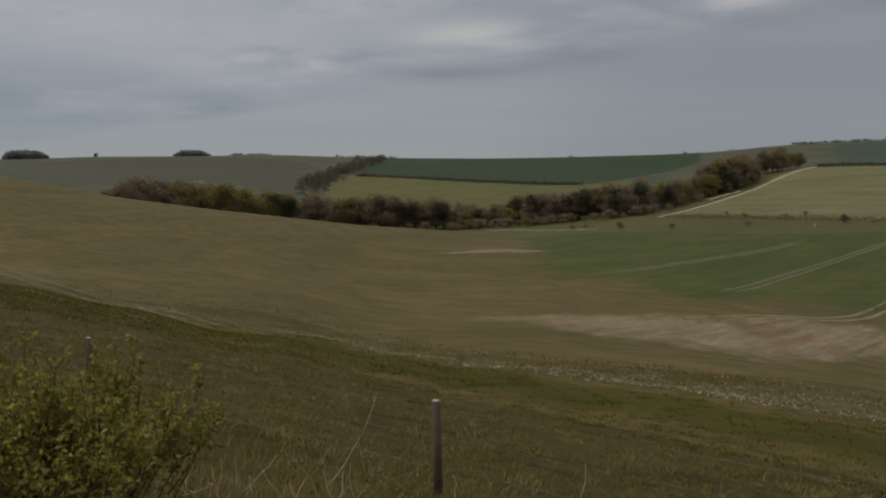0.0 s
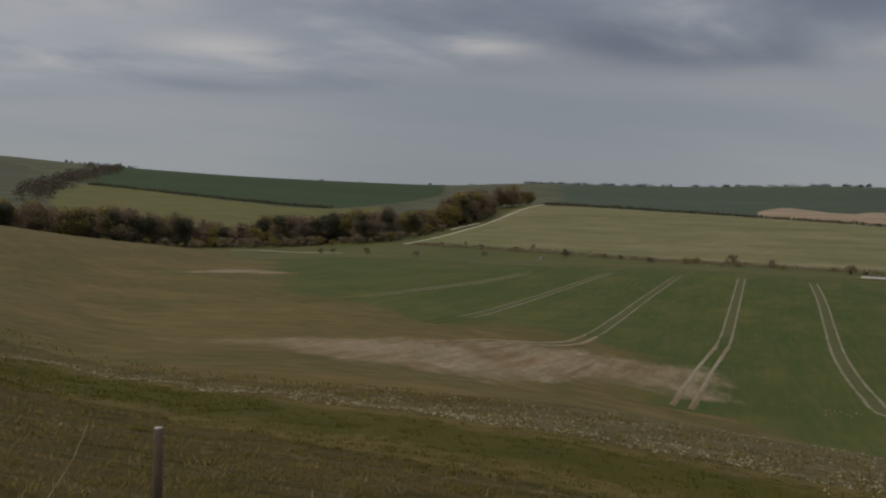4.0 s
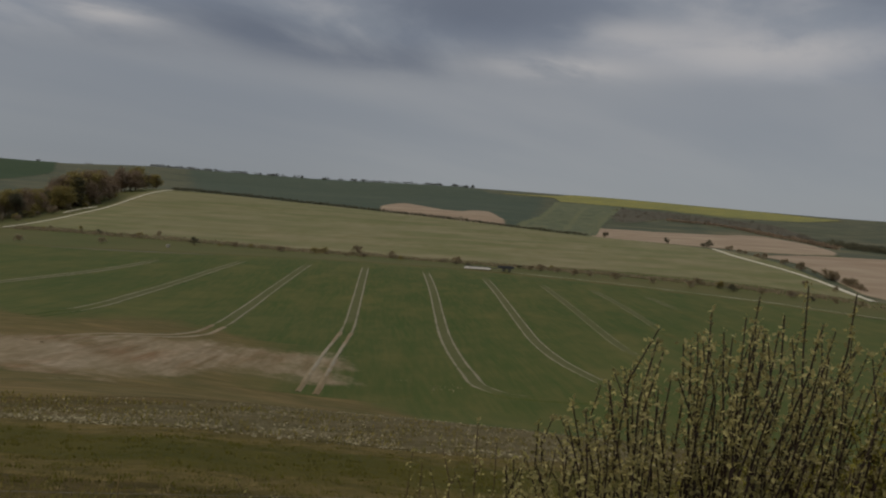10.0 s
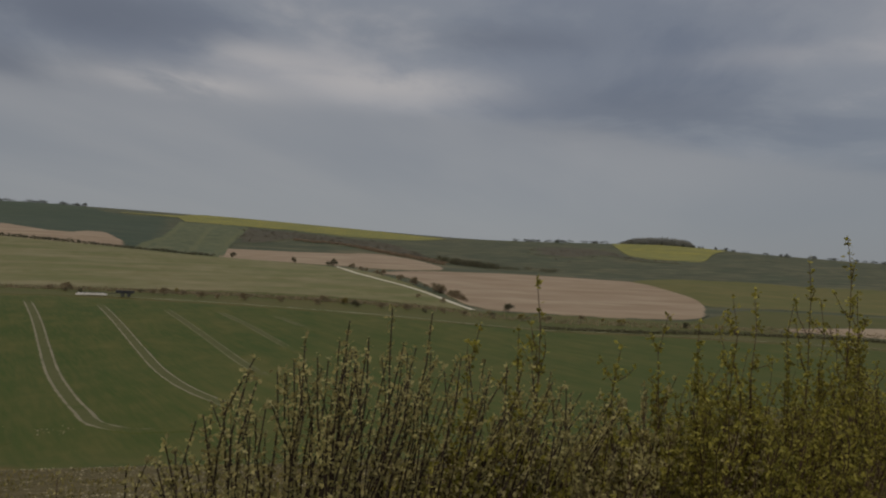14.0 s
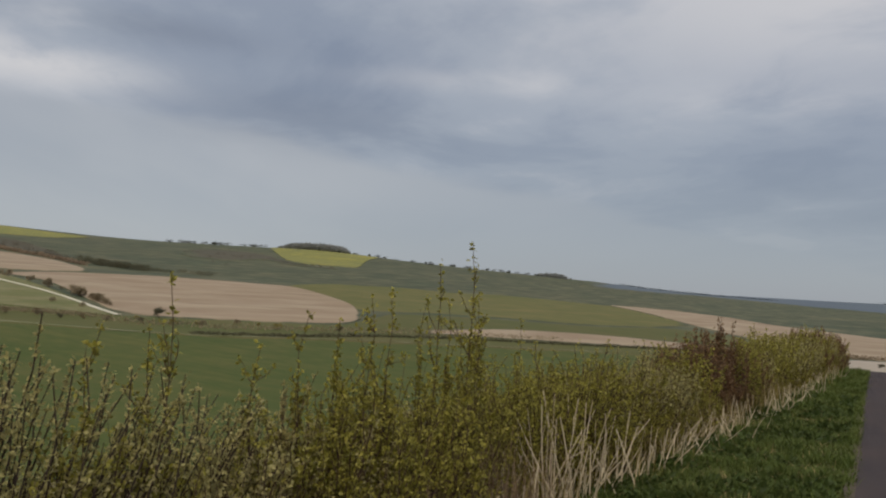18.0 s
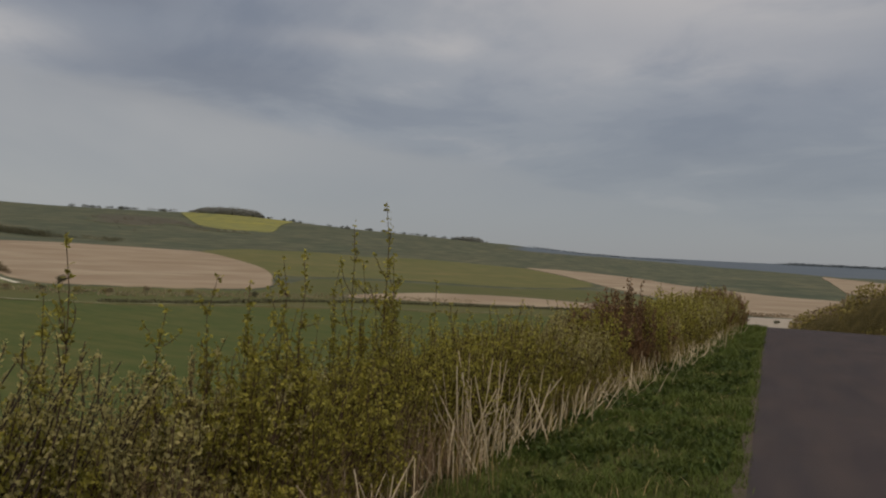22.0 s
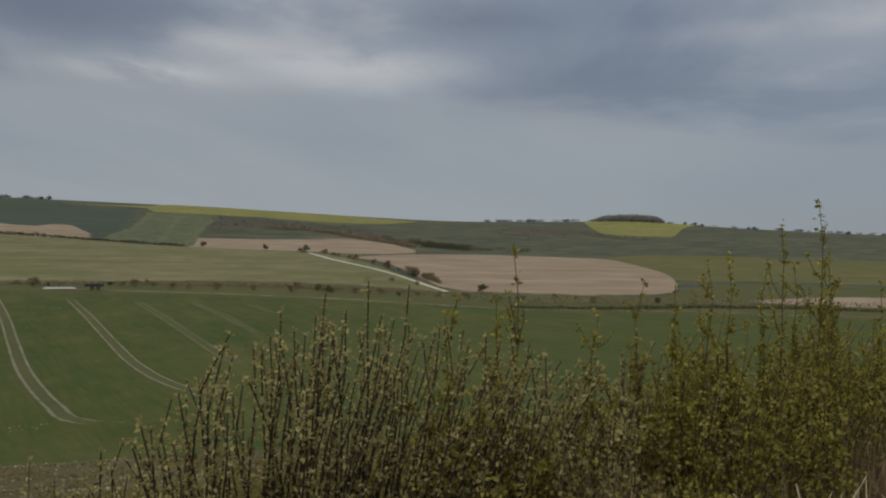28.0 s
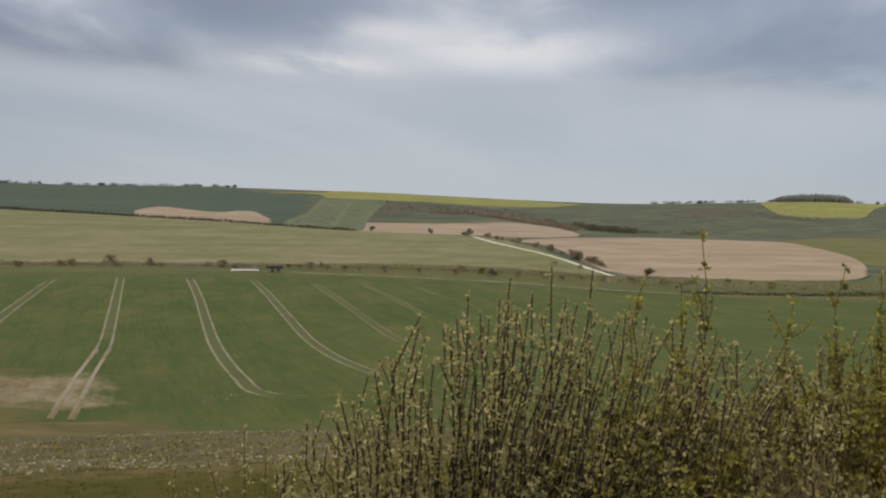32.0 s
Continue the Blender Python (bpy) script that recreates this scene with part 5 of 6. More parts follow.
# white sheeted heap and dark trailer by the valley lane
def heap():
    root = empty("sheeted_heap")
    tagged(root, "long low heap under white sheeting beside the valley lane", "heap")
    n, m = 40, 9
    U, V = np.meshgrid(np.linspace(-1, 1, n), np.linspace(-1, 1, m), indexing="ij")
    end = np.clip((1 - np.abs(U)) * 6, 0, 1) ** 0.5
    x, y = U * 3.6, V * 1.2 * (0.8 + 0.2 * end)
    z = 0.5 * end * (1 - V**4) * (1 + 0.08 * np.sin(U * 23) + 0.06 * np.sin(V * 7 + U * 11)) - 0.05
    mesh_object("sheet", np.stack([x, y, z], -1).reshape(-1, 3), grid_faces(n, m), M["plastic"], root)
    s = Soup()
    for k in range(9):
        a = np.linspace(0, 2 * np.pi, 13)
        c = np.array([-3.0 + k * 0.75, 0.2 * math.sin(k * 2.1), 0.48])
        s.add(*tube(np.stack([c[0] + 0.3 * np.cos(a), c[1] + 0.3 * np.sin(a), np.full(13, c[2])], -1), np.full(13, 0.09), 6))
    s.make("tyres", M["dark_metal"], root, "old black tyres holding the sheet down")
    x, y = polar(47.05, 208)
    root.matrix_world = Matrix.Translation((float(x), float(y), float(height(x, y)) + 0.35)) @ pose(0, 0, 0, 0, 0, -47)


heap()


def trailer():
    root = empty("farm_trailer")
    tagged(root, "dark low farm trailer parked beside the white heap", "trailer")

    def box(name, c, s, mat):
        bm = bmesh.new()
        bmesh.ops.create_cube(bm, size=1, matrix=Matrix.Translation(c) @ Matrix.Diagonal((*s, 1)))
        bmesh.ops.bevel(bm, geom=bm.edges[:], offset=0.04, segments=1, affect="EDGES")
        me = bpy.data.meshes.new(name)
        bm.to_mesh(me)
        me.materials.append(mat)
        ob = new(name, me)
        ob.parent = root
        return ob

    box("bed", (0, 0, 0.85), (4.2, 2.0, 0.14), M["dark_metal"])
    for sy in (-0.97, 0.97):
        box("side_board", (0, sy, 1.15), (4.2, 0.06, 0.5), M["dark_metal"])
    for sx in (-2.07, 2.07):
        box("end_board", (sx, 0, 1.15), (0.06, 1.9, 0.5), M["dark_metal"])
    box("drawbar", (-2.9, 0, 0.65), (1.6, 0.14, 0.12), M["dark_metal"])
    for sx in (-0.5, 0.9):
        for sy in (-0.85, 0.85):
            s = Soup()
            a = np.linspace(0, 2 * np.pi, 17)
            s.add(*tube(np.stack([sx + 0.3 * np.cos(a), np.full(17, sy), 0.42 + 0.3 * np.sin(a)], -1), np.full(17, 0.13), 8))
            s.make("wheel", M["dark_metal"], root)
    x, y = polar(49.1, 207)
    root.matrix_world = Matrix.Translation((float(x), float(y), float(height(x, y)) + 0.3)) @ pose(0, 0, 0, 0, 0, -47)


trailer()

# ---------------------------------------------------------------- the roadside hedge
def hedge_w(s):
    return np.interp(s, [-8, 0, 5, 10.5, 23, 36], [3.4, 3.1, 2.9, 2.5, 1.75, 1.4])


rng = np.random.default_rng(23)
# the near hawthorn with upright shoots
bush_tips = []
for k in range(250):
    b = rng.uniform(51.5, 86)
    r = 3.0 / math.cos(radians(b - 34)) + rng.uniform(-0.4, 0.5)
    top = np.interp(b, [51, 54, 58, 62, 66, 70, 73, 81, 86], [-17, -12.5, -9.3, -6.0, -4.2, -3.4, -4.4, -5.2, -6.6])
    el = top - (abs(rng.normal(0, 2.6)) if k % 2 else rng.uniform(0, 14))
    x, y = polar(b, r)
    bush_tips.append((x, y, max(EYE + r * math.tan(radians(el)), 0.25)))
for b, r, el in ((65.0, 3.45, -3.85), (61.8, 3.35, -5.3), (58.8, 3.25, -9.0), (54.4, 3.12, -12.4), (70.5, 3.8, -1.65), (73.2, 3.9, -1.9), (62.0, 3.0, -5.9), (58.3, 3.3, -9.4), (67.8, 3.6, -2.6), (56.5, 3.2, -10.6)):
    x, y = polar(b, r)
    bush_tips.append((x, y, EYE + r * math.tan(radians(el))))
bx, by = polar(62.5, 3.55)
bz = float(height(bx, by))
near_bush = shrub("hawthorn_bush", rng, [(x - bx, y - by, z - bz) for x, y, z in bush_tips], 0.75, M["leaf"], 0.0225, 4.5, 0.045, low=0.16, twigs=3.0, twig_len=0.2, stem_r=0.0070, split=True, wood="bark_dark",
                  label="hawthorn bush with upright dark shoots just coming into yellow-green leaf")
near_bush.matrix_world = Matrix.Translation((float(bx), float(by), bz))

shoots = []
for b, r, el in ((47.6, 3.3, -14.0), (49.0, 3.3, -16.6), (46.3, 3.4, -15.7), (50.1, 3.3, -12.7), (51.5, 3.3, -13.9), (46.8, 3.5, -16.0), (45.6, 3.4, -15.0), (36.0, 3.7, -18.4), (33.2, 3.8, -17.3), (34.6, 3.7, -19.0), (48.3, 3.4, -17.5)):
    x, y = polar(b, r)
    shoots.append((x, y, EYE + r * math.tan(radians(el))))
sx, sy = polar(48.5, 3.4)
sz = float(height(sx, sy))
thin = shrub("hedge_sapling", rng, [(x - sx, y - sy, z - sz) for x, y, z in shoots], 0.25, M["leaf"], 0.02, 2.6, 0.05, low=0.35, twigs=2.5, twig_len=0.22, stem_r=0.0045, split=True, label="thin young hawthorn shoots beside the bush", group="tall hedge leaders")
thin.matrix_world = Matrix.Translation((float(sx), float(sy), sz))

# hedge shrubs: a few kinds, planted along the line
kinds = []
for k in range(4):
    kinds.append(shrub("hedge_shrub", rng, tip_cloud(rng, 54, 0.62, 0.5, 1.3), 0.34, M["leaf"] if k == 0 else M["leaf_green"], 0.0245, 4.6, 0.052, low=0.3, twigs=8, twig_len=0.38, stem_r=0.0075,
                       label="leafy hawthorn hedge shrub in olive spring leaf" if k == 0 else "dense yellow-green hedge shrub in spring leaf", group="roadside hedge"))
far_kinds = [shrub("hedge_shrub", rng, tip_cloud(rng, 34, 0.66, 0.6, 1.3), 0.34, M["leaf_green"] if k else M["leaf"], 0.04, 2.4, 0.06, low=0.1, twigs=5, twig_len=0.36,
                   label="olive-green hedge shrub in spring leaf", group="roadside hedge") for k in range(2)]
red = [shrub("hedge_shrub", rng, tip_cloud(rng, 40, 0.6, 0.7, 1.4), 0.3, M["leaf_red"], 0.042, 2.6, 0.055, low=0.08, twigs=7, label="hedge shrub with reddish-brown young leaves", group="roadside hedge")]
done = set()


def plant_hedge(src, s, w, k, kz=None):
    x, y = from_road(s, w)
    kz = k if kz is None else kz
    m = Matrix.Translation((float(x), float(y), float(height(x, y)))) @ pose(0, 0, 0, 0, 0, rng.uniform(0, 360)) @ Matrix.Diagonal((k, k, kz, 1))
    if src.name not in done:
        done.add(src.name)
        src.matrix_world = m
        return src
    c = copy_thing(src, Matrix.Identity(4))
    c.matrix_world = m
    return c


s = 2.7
while s < 37:
    w = hedge_w(s)
    for row in (0, 1, 2) if s < 9 else (0, 1):
        src = kinds[rng.integers(4)] if s < 12 else far_kinds[rng.integers(2)]
        if 12.2 < s < 16.4 or (s > 26 and rng.uniform() < 0.5):
            src = red[0]
        k = rng.uniform(0.9, 1.1)
        plant_hedge(src, s + rng.uniform(-0.15, 0.15), w + (0.0, 0.6, 1.15)[row] + rng.uniform(-0.1, 0.1), k, k * rng.uniform(0.86, 1.06) * np.interp(s, [2.7, 5.5, 8, 16, 24, 27, 37], [1.16, 1.2, 1.05, 0.98, 1.02, 1.02, 1.1]) * (0.92 if row else 1))
    s += 0.48 if s < 8 else 0.52 if s < 12 else 0.72
s = 2.6
while s < 12:
    plant_hedge(kinds[rng.integers(4)], s, hedge_w(s) - 0.22 + rng.uniform(-0.08, 0.08), rng.uniform(0.6, 0.72), rng.uniform(0.45, 0.62))
    s += 0.95
for ob in (*kinds, *far_kinds, *red):
    assert ob.name in done

# tall leaders that stand out of the hedge
for tips in ([(80.0, 4.3, 0.95)], [(88.5, 5.1, -1.3), (85.6, 4.8, -3.6)], [(98.8, 6.2, 3.95), (99.4, 6.3, 0.4)], [(96.7, 6.1, 2.35), (97.4, 6.1, 0.0)], [(92.3, 5.6, 0.1), (93.6, 5.7, 0.3)],
             [(117.0, 14.0, -0.6), (116.3, 14.2, -1.4)], [(90.4, 5.3, -1.6)], [(102.2, 7.0, -1.2)], [(76.5, 4.0, -2.6)]):
    b0, r0, _ = tips[0]
    x0, y0 = polar(b0, r0)
    z0 = float(height(x0, y0))
    tt = []
    for b, r, el in tips:
        x, y = polar(b, r)
        zt = EYE + r * math.tan(radians(el)) - z0
        tt.append((x - x0, y - y0, zt))
        for q in range(2):
            tt.append((x - x0 + rng.normal(0, 0.11), y - y0 + rng.normal(0, 0.11), zt * rng.uniform(0.6, 0.88)))
    ob = shrub("hedge_sapling", rng, tt, 0.12, M["leaf_green"], 0.029, 4.6, 0.066, low=0.36, twigs=13, twig_len=0.55, stem_r=0.0045, split=True, label="tall leafy leader rising out of the hedge", group="tall hedge leaders")
    ob.matrix_world = Matrix.Translation((float(x0), float(y0), z0))

# low sprays of fresh leaf before the hedge foot
for b, r, el, wd in ((84.2, 3.7, -15.0, 0.42), (80.5, 3.6, -16.5, 0.34), (94.0, 4.9, -14.2, 0.34), (98.5, 5.6, -13.6, 0.3)):
    x, y = polar(b, r)
    z0 = float(height(x, y))
    top = max(EYE + r * math.tan(radians(el)) - z0, 0.25)
    tt = []
    for k in range(16):
        a = rng.uniform(0, 2 * np.pi)
        tt.append((math.cos(a) * wd * rng.uniform(0.4, 1), math.sin(a) * wd * rng.uniform(0.4, 1), top * rng.uniform(0.8, 1.05)))
    ob = shrub("low_spray", rng, tt, 0.12, M["leaf_green"], 0.024, 4.5, 0.032, low=0.45, twigs=5, twig_len=0.22, stem_r=0.004, label="low spray of fresh yellow-green leaf at the hedge foot", group="low sprays at the hedge foot")
    ob.matrix_world = Matrix.Translation((float(x), float(y), z0))

# the bush left of the gap
lb = shrub("gap_bush", rng, tip_cloud(rng, 48, 0.74, 0.4, 1.0), 0.35, M["leaf_green"], 0.030, 4.0, 0.05, low=0.3, twigs=8, twig_len=0.42, stem_r=0.006, label="olive-leaved hawthorn bush beside the gap in the hedge")
x, y = polar(-25.5, 4.3)
lb.matrix_world = Matrix.Translation((float(x), float(y), float(height(x, y))))
lb["category"] = "shrub"
sp = []
for b, el in ((-22.3, -8.75), (-23.2, -9.3), (-24.3, -9.2), (-28.5, -8.0), (-26.8, -11), (-19.5, -13.5), (-18.6, -15)):
    px_, py_ = polar(b, 4.35)
    sp.append((px_ - x, py_ - y, EYE + 4.35 * math.tan(radians(el)) - float(height(x, y))))
sprigs = shrub("hedge_sapling", rng, sp, 0.2, M["leaf_green"], 0.034, 3.4, 0.05, low=0.35, twigs=6, twig_len=0.25, stem_r=0.0055, split=True, label="upright leafy sprigs growing beside the gap", group="tall hedge leaders")
sprigs.matrix_world = Matrix.Translation((float(x) + 0.02, float(y), float(height(x, y))))
for b, r, k in ((-34.5, 4.6, 1.05), (-42, 5.2, 1.1)):
    x, y = polar(b, r)
    put_copy(lb, x, y, rng.uniform(0, 360), k)

# bank with scrub on the far side of the road, beyond its crest
def road_bank():
    U, V = np.meshgrid(np.linspace(0, 1, 60), np.linspace(-1, 1, 15), indexing="ij")
    bb = 125.0 + 15 * U
    d0 = np.interp(U, [0, 1], [70, 40]) + V * 5
    x, y = polar(bb, d0)
    top = EYE + d0 * np.tan(np.radians(np.interp(bb, [125, 126.5, 128, 131, 140], [-3.4, -2.6, -1.8, -0.6, 0.2])))
    zb = height(x, y)
    hgt = np.maximum(top - zb, 0.1)
    z = zb - 0.3 + (hgt + 0.3) * np.clip(1 - V**2, 0, 1) ** 0.6
    return tagged(mesh_object("road_bank", np.stack([x, y, z], -1).reshape(-1, 3), grid_faces(60, 15), M["bank"]), "grassy roadside bank beyond the crest", "bank", kind="structure")


road_bank()
def bank_scrub(name, n, lo, hi, size, mat, label, seed):
    """Low scrub that covers the bank; lo and hi say which part of its height it takes."""
    rg = np.random.default_rng(seed)
    b = 125.2 + 14.3 * rg.uniform(0, 1, n)
    d = np.interp(b, [125, 140], [70, 40]) + rg.uniform(-5, 1.5, n)
    x, y = polar(b, d)
    lump = np.array([abs(noise.noise(Vector((float(p) * 0.35, float(q) * 0.35, seed)))) for p, q in zip(x, y)])
    top = EYE + d * np.tan(np.radians(np.interp(b, [125.2, 127, 129, 131, 137, 140], [-2.7, -1.5, -0.35, 0.35, 1.35, 1.6])))
    z0 = height(x, y)
    front = np.clip((d - np.interp(b, [125, 140], [70, 40]) + 5) / 5, 0.05, 1) ** 0.7
    z = z0 + np.maximum(top - z0, 0.4) * front * (lo + (hi - lo) * rg.uniform(0, 1, n)) * (0.86 + 0.3 * lump)
    v, f = leaf_quads(rg, np.stack([x, y, z], -1), size, 0.2)
    return tagged(mesh_object(name, v, f, mat, smooth=False), label, "scrub", kind="stuff")


bank_scrub("bank_scrub", 30000, 0.25, 1.0, 0.22, M["crown_y"], "olive-yellow scrub covering the roadside bank", 41)
bank_scrub("bank_scrub", 14000, 0.2, 1.02, 0.2, M["crown_b"], "brown leafless brambles on the roadside bank", 42)
bank_scrub("bank_grass_foot", 12000, 0.0, 0.3, 0.25, M["weed"], "dark green growth along the foot of the bank", 43)

# ---------------------------------------------------------------- dead stems at the hedge foot
def stalk_clump(s, w, n, lean, hmax):
    x0, y0 = from_road(s, w)
    z0 = float(height(x0, y0))
    root = empty("dead_stem_clump", (float(x0), float(y0), z0), label="clump of bleached dead stems at the hedge foot", category="dead stems", group="dead stems along the hedge")
    tall = 6 < s < 8
    for k in range(int(n * 1.9)):
        a = rng.uniform(0, 2 * np.pi)
        b = np.array([rng.normal(0, 0.2), rng.normal(0, 0.1), -0.02])
        h = hmax * (rng.uniform(0.3, 1.0) if tall else rng.uniform(0.22, 0.75)) * (0.6 if s < 0 else 0.9)
        ln = min(lean, 0.7) * rng.uniform(0.05, 1.75) + (0.5 if s < 0 and rng.uniform() < 0.3 else 0)
        t = b + np.array([math.cos(a) * ln * h, math.sin(a) * ln * h, h / (1 + 0.3 * ln * ln)])
        q = np.linspace(0, 1, 6)[:, None]
        p = b + (t - b) * q + rng.normal(0, 0.05 * h, 3) * q * (1 - q)
        if rng.uniform() < 0.07:
            fold = rng.normal(0, 0.25 * h, 3)
            fold[2] = -0.35 * h * rng.uniform(0.2, 1)
            p[4:] = p[3] + (p[4:] - p[3]) * 0.3 + fold * np.array([[0.35], [0.7]])
        p[:, 2] = np.maximum(p[:, 2], -0.02)
        thick = rng.uniform(0.45, 1.35) ** 1.3
        v, f = tube(p, np.linspace(0.0062, 0.0032, 6) * thick * (0.5 if s < 0 else 1), 6)
        mesh_object("stem", v, f, M["straw_grass" if s < 0 else "straw"], root)


for s, w, n, lean, hmax in ((2.6, 2.15, 9, 0.5, 0.7), (3.7, 2.2, 10, 0.6, 0.75), (4.6, 2.2, 10, 0.6, 0.7), (5.4, 2.2, 12, 0.5, 0.8), (6.2, 2.25, 14, 0.45, 0.9), (6.8, 2.2, 18, 0.4, 1.1), (7.3, 2.1, 18, 0.4, 1.0), (7.9, 2.05, 14, 0.45, 0.85), (8.6, 1.95, 14, 0.5, 0.8),
                            (9.4, 1.9, 14, 0.5, 0.75), (10.2, 1.8, 14, 0.5, 0.75), (11.0, 1.72, 14, 0.5, 0.75), (11.9, 1.65, 14, 0.5, 0.7), (12.9, 1.58, 14, 0.5, 0.7), (14.0, 1.5, 14, 0.5, 0.65), (15.2, 1.42, 14, 0.5, 0.65),
                            (16.5, 1.34, 14, 0.5, 0.65), (18, 1.25, 14, 0.5, 0.6), (19.6, 1.15, 14, 0.5, 0.6), (21.4, 1.05, 14, 0.5, 0.6), (23.4, 0.95, 14, 0.5, 0.6), (25.5, 0.85, 12, 0.5, 0.6), (-4.4, 3.1, 16, 1.6, 0.75), (-3.8, 3.0, 18, 1.6, 0.7), (-3.3, 3.05, 18, 1.7, 0.7), (-2.8, 3.1, 16, 1.7, 0.65), (-2.2, 3.2, 12, 1.6, 0.6), (-5.2, 3.2, 10, 1.0, 0.7)):
    stalk_clump(s - (0.3 if s > 5 else 0), w + (0.1 if s > 5 else 0), n, lean, hmax)


def long_stalk(b, r, el, db, h):
    x, y = polar(b, r)
    z = EYE + r * math.tan(radians(el))
    x1, y1 = polar(b + db, r)
    z0 = float(height(x1, y1)) - 0.02
    p = shoot_path(rng, (x1, y1, z0), (x, y, z), 8, 0.03)
    v, f = tube(p, np.linspace(0.005, 0.0022, 8), 5)
    tagged(mesh_object("dead_stalk", v, f, M["straw"]), "long bleached dead stalk leaning over the bank", "stalk", "dead stalks on the bank")


long_stalk(-5.1, 6.4, -13.85, -4.2, 1)
long_stalk(10.1, 5.2, -18.75, -2.5, 1)
long_stalk(0.4, 5.6, -19.6, -1.5, 1)
for b, r, el, db in ((-12.4, 5.6, -17.6, -3.3), (-17.3, 5.3, -19.0, -2.6), (-16.3, 5.5, -17.5, -0.4), (-15.3, 5.5, -17.2, 0.3), (-9.1, 5.6, -18.9, 0.2), (-8.0, 5.6, -18.6, -0.6), (-7.0, 5.8, -18.2, 0.5), (-13.5, 5.4, -18.5, 2.6),
                     (-18.6, 5.2, -19.3, 1.8), (-10.4, 5.5, -19.2, -1.4), (-14.4, 5.3, -18.8, -0.7), (-11.5, 5.4, -19.3, 1.0)):
    long_stalk(b, r, el, db, 1)

# ---------------------------------------------------------------- wire fence on the bank
fence = empty("wire_fence")
tagged(fence, "stock fence of weathered round posts and plain wire", "fence")
FENCE_W = 5.85
post_s = [-22.4, -18.1, -13.9, -9.58, -4.05, 5.4, 9.8, 14.2]
tops = []
for s in post_s:
    x, y = from_road(s, FENCE_W)
    z0 = float(height(x, y))
    h = 1.6 - 7.0 * math.tan(radians(14.66)) - z0 if abs(s + 4.05) < 0.1 else 0.62 if s < -4.1 else 1.0
    bm = bmesh.new()
    bmesh.ops.create_cone(bm, cap_ends=True, segments=14, radius1=0.043, radius2=0.04, depth=h + 0.3, matrix=Matrix.Translation((0, 0, h / 2 - 0.15)))
    bmesh.ops.bevel(bm, geom=[e for e in bm.edges if all(v.co.z > h - 0.05 for v in e.verts)], offset=0.006, segments=2, affect="EDGES")
    for v in bm.verts:
        v.co.x += 0.004 * math.sin(v.co.z * 9 + s)
    me = bpy.data.meshes.new("post")
    bm.to_mesh(me)
    me.materials.append(M["post"])
    me.materials.append(M["endgrain"])
    for p in me.polygons:
        p.material_index = 1 if p.normal.z > 0.7 and p.center.z > h - 0.02 else 0
        p.use_smooth = True
    ob = new("post", me)
    ob.parent = fence
    ob.matrix_world = pose(float(x), float(y), z0, rng.uniform(-1.5, 1.5), rng.uniform(-1.5, 1.5), 0)
    tops.append((float(x), float(y), z0, h))
for s, el in ((-0.97, -16.8), (2.1, -14.9)):
    x, y = from_road(s, FENCE_W + 0.02)
    zt, z0 = EYE + math.hypot(x, y) * math.tan(radians(el)), float(height(x, y))
    p = [(x + 0.01 * math.sin(q * 7), y, z0 - 0.1 + (zt - z0 + 0.1) * q) for q in np.linspace(0, 1, 6)]
    v, f = tube(p, np.full(6, 0.006), 7)
    mesh_object("dropper", v, f, M["straw_grass"], fence, "thin pale wooden dropper")
for drop in (0.07, 0.34, 0.62, 0.9):
    pts = []
    for a, b in zip(tops[:-1], tops[1:]):
        for q in np.linspace(0, 1, 10, endpoint=False):
            za, zb = a[2] + a[3] - drop, b[2] + b[3] - drop
            pts.append((a[0] + (b[0] - a[0]) * q, a[1] + (b[1] - a[1]) * q, za + (zb - za) * q - 0.12 * q * (1 - q)))
    v, f = tube(pts, np.full(len(pts), 0.0017), 5)
    mesh_object("wire", v, f, M["wire"], fence)

# ---------------------------------------------------------------- grass and stones
def blades(name, x, y, h, wdt, mat, label, bend=0.5, category="grass", seed=1):
    rng = np.random.default_rng(seed)
    n = len(x)
    z = height(x, y)
    a = rng.uniform(0, 2 * np.pi, n)
    h = h * rng.uniform(0.5, 1.3, n)
    d = np.stack([np.cos(a), np.sin(a), np.zeros(n)], -1)
    s = np.stack([-np.sin(a), np.cos(a), np.zeros(n)], -1)
    b = np.stack([x, y, z - 0.01], -1)
    k = (bend * h * rng.uniform(0.2, 1.2, n))[:, None]
    up = np.array([0, 0, 1.0])
    m = b + up * (h * 0.6)[:, None] + d * k * 0.35
    t = b + up * h[:, None] + d * k
    w = wdt[:, None] if isinstance(wdt, np.ndarray) else wdt
    v = np.stack([b - s * w / 2, b + s * w / 2, m + s * w * 0.4, m - s * w * 0.4, t], 1).reshape(-1, 3)
    i = np.arange(n)[:, None] * 5
    q = i + np.array([[0, 1, 2, 3]])
    tri = np.concatenate([i + 3, i + 2, i + 4, i + 4], 1)
    me = bpy.data.meshes.new(name)
    me.vertices.add(len(v))
    me.vertices.foreach_set("co", v.astype(np.float32).ravel())
    idx = np.concatenate([q, tri[:, :3]], 1).ravel().astype(np.int32)
    me.loops.add(len(idx))
    me.loops.foreach_set("vertex_index", idx)
    me.polygons.add(2 * n)
    me.polygons.foreach_set("loop_start", (np.arange(n)[:, None] * 7 + np.array([[0, 4]])).ravel().astype(np.int32))
    me.update(calc_edges=True)
    me.validate()
    me.materials.append(mat)
    return tagged(new(name, me), label, category, kind="stuff")


rng = np.random.default_rng(31)


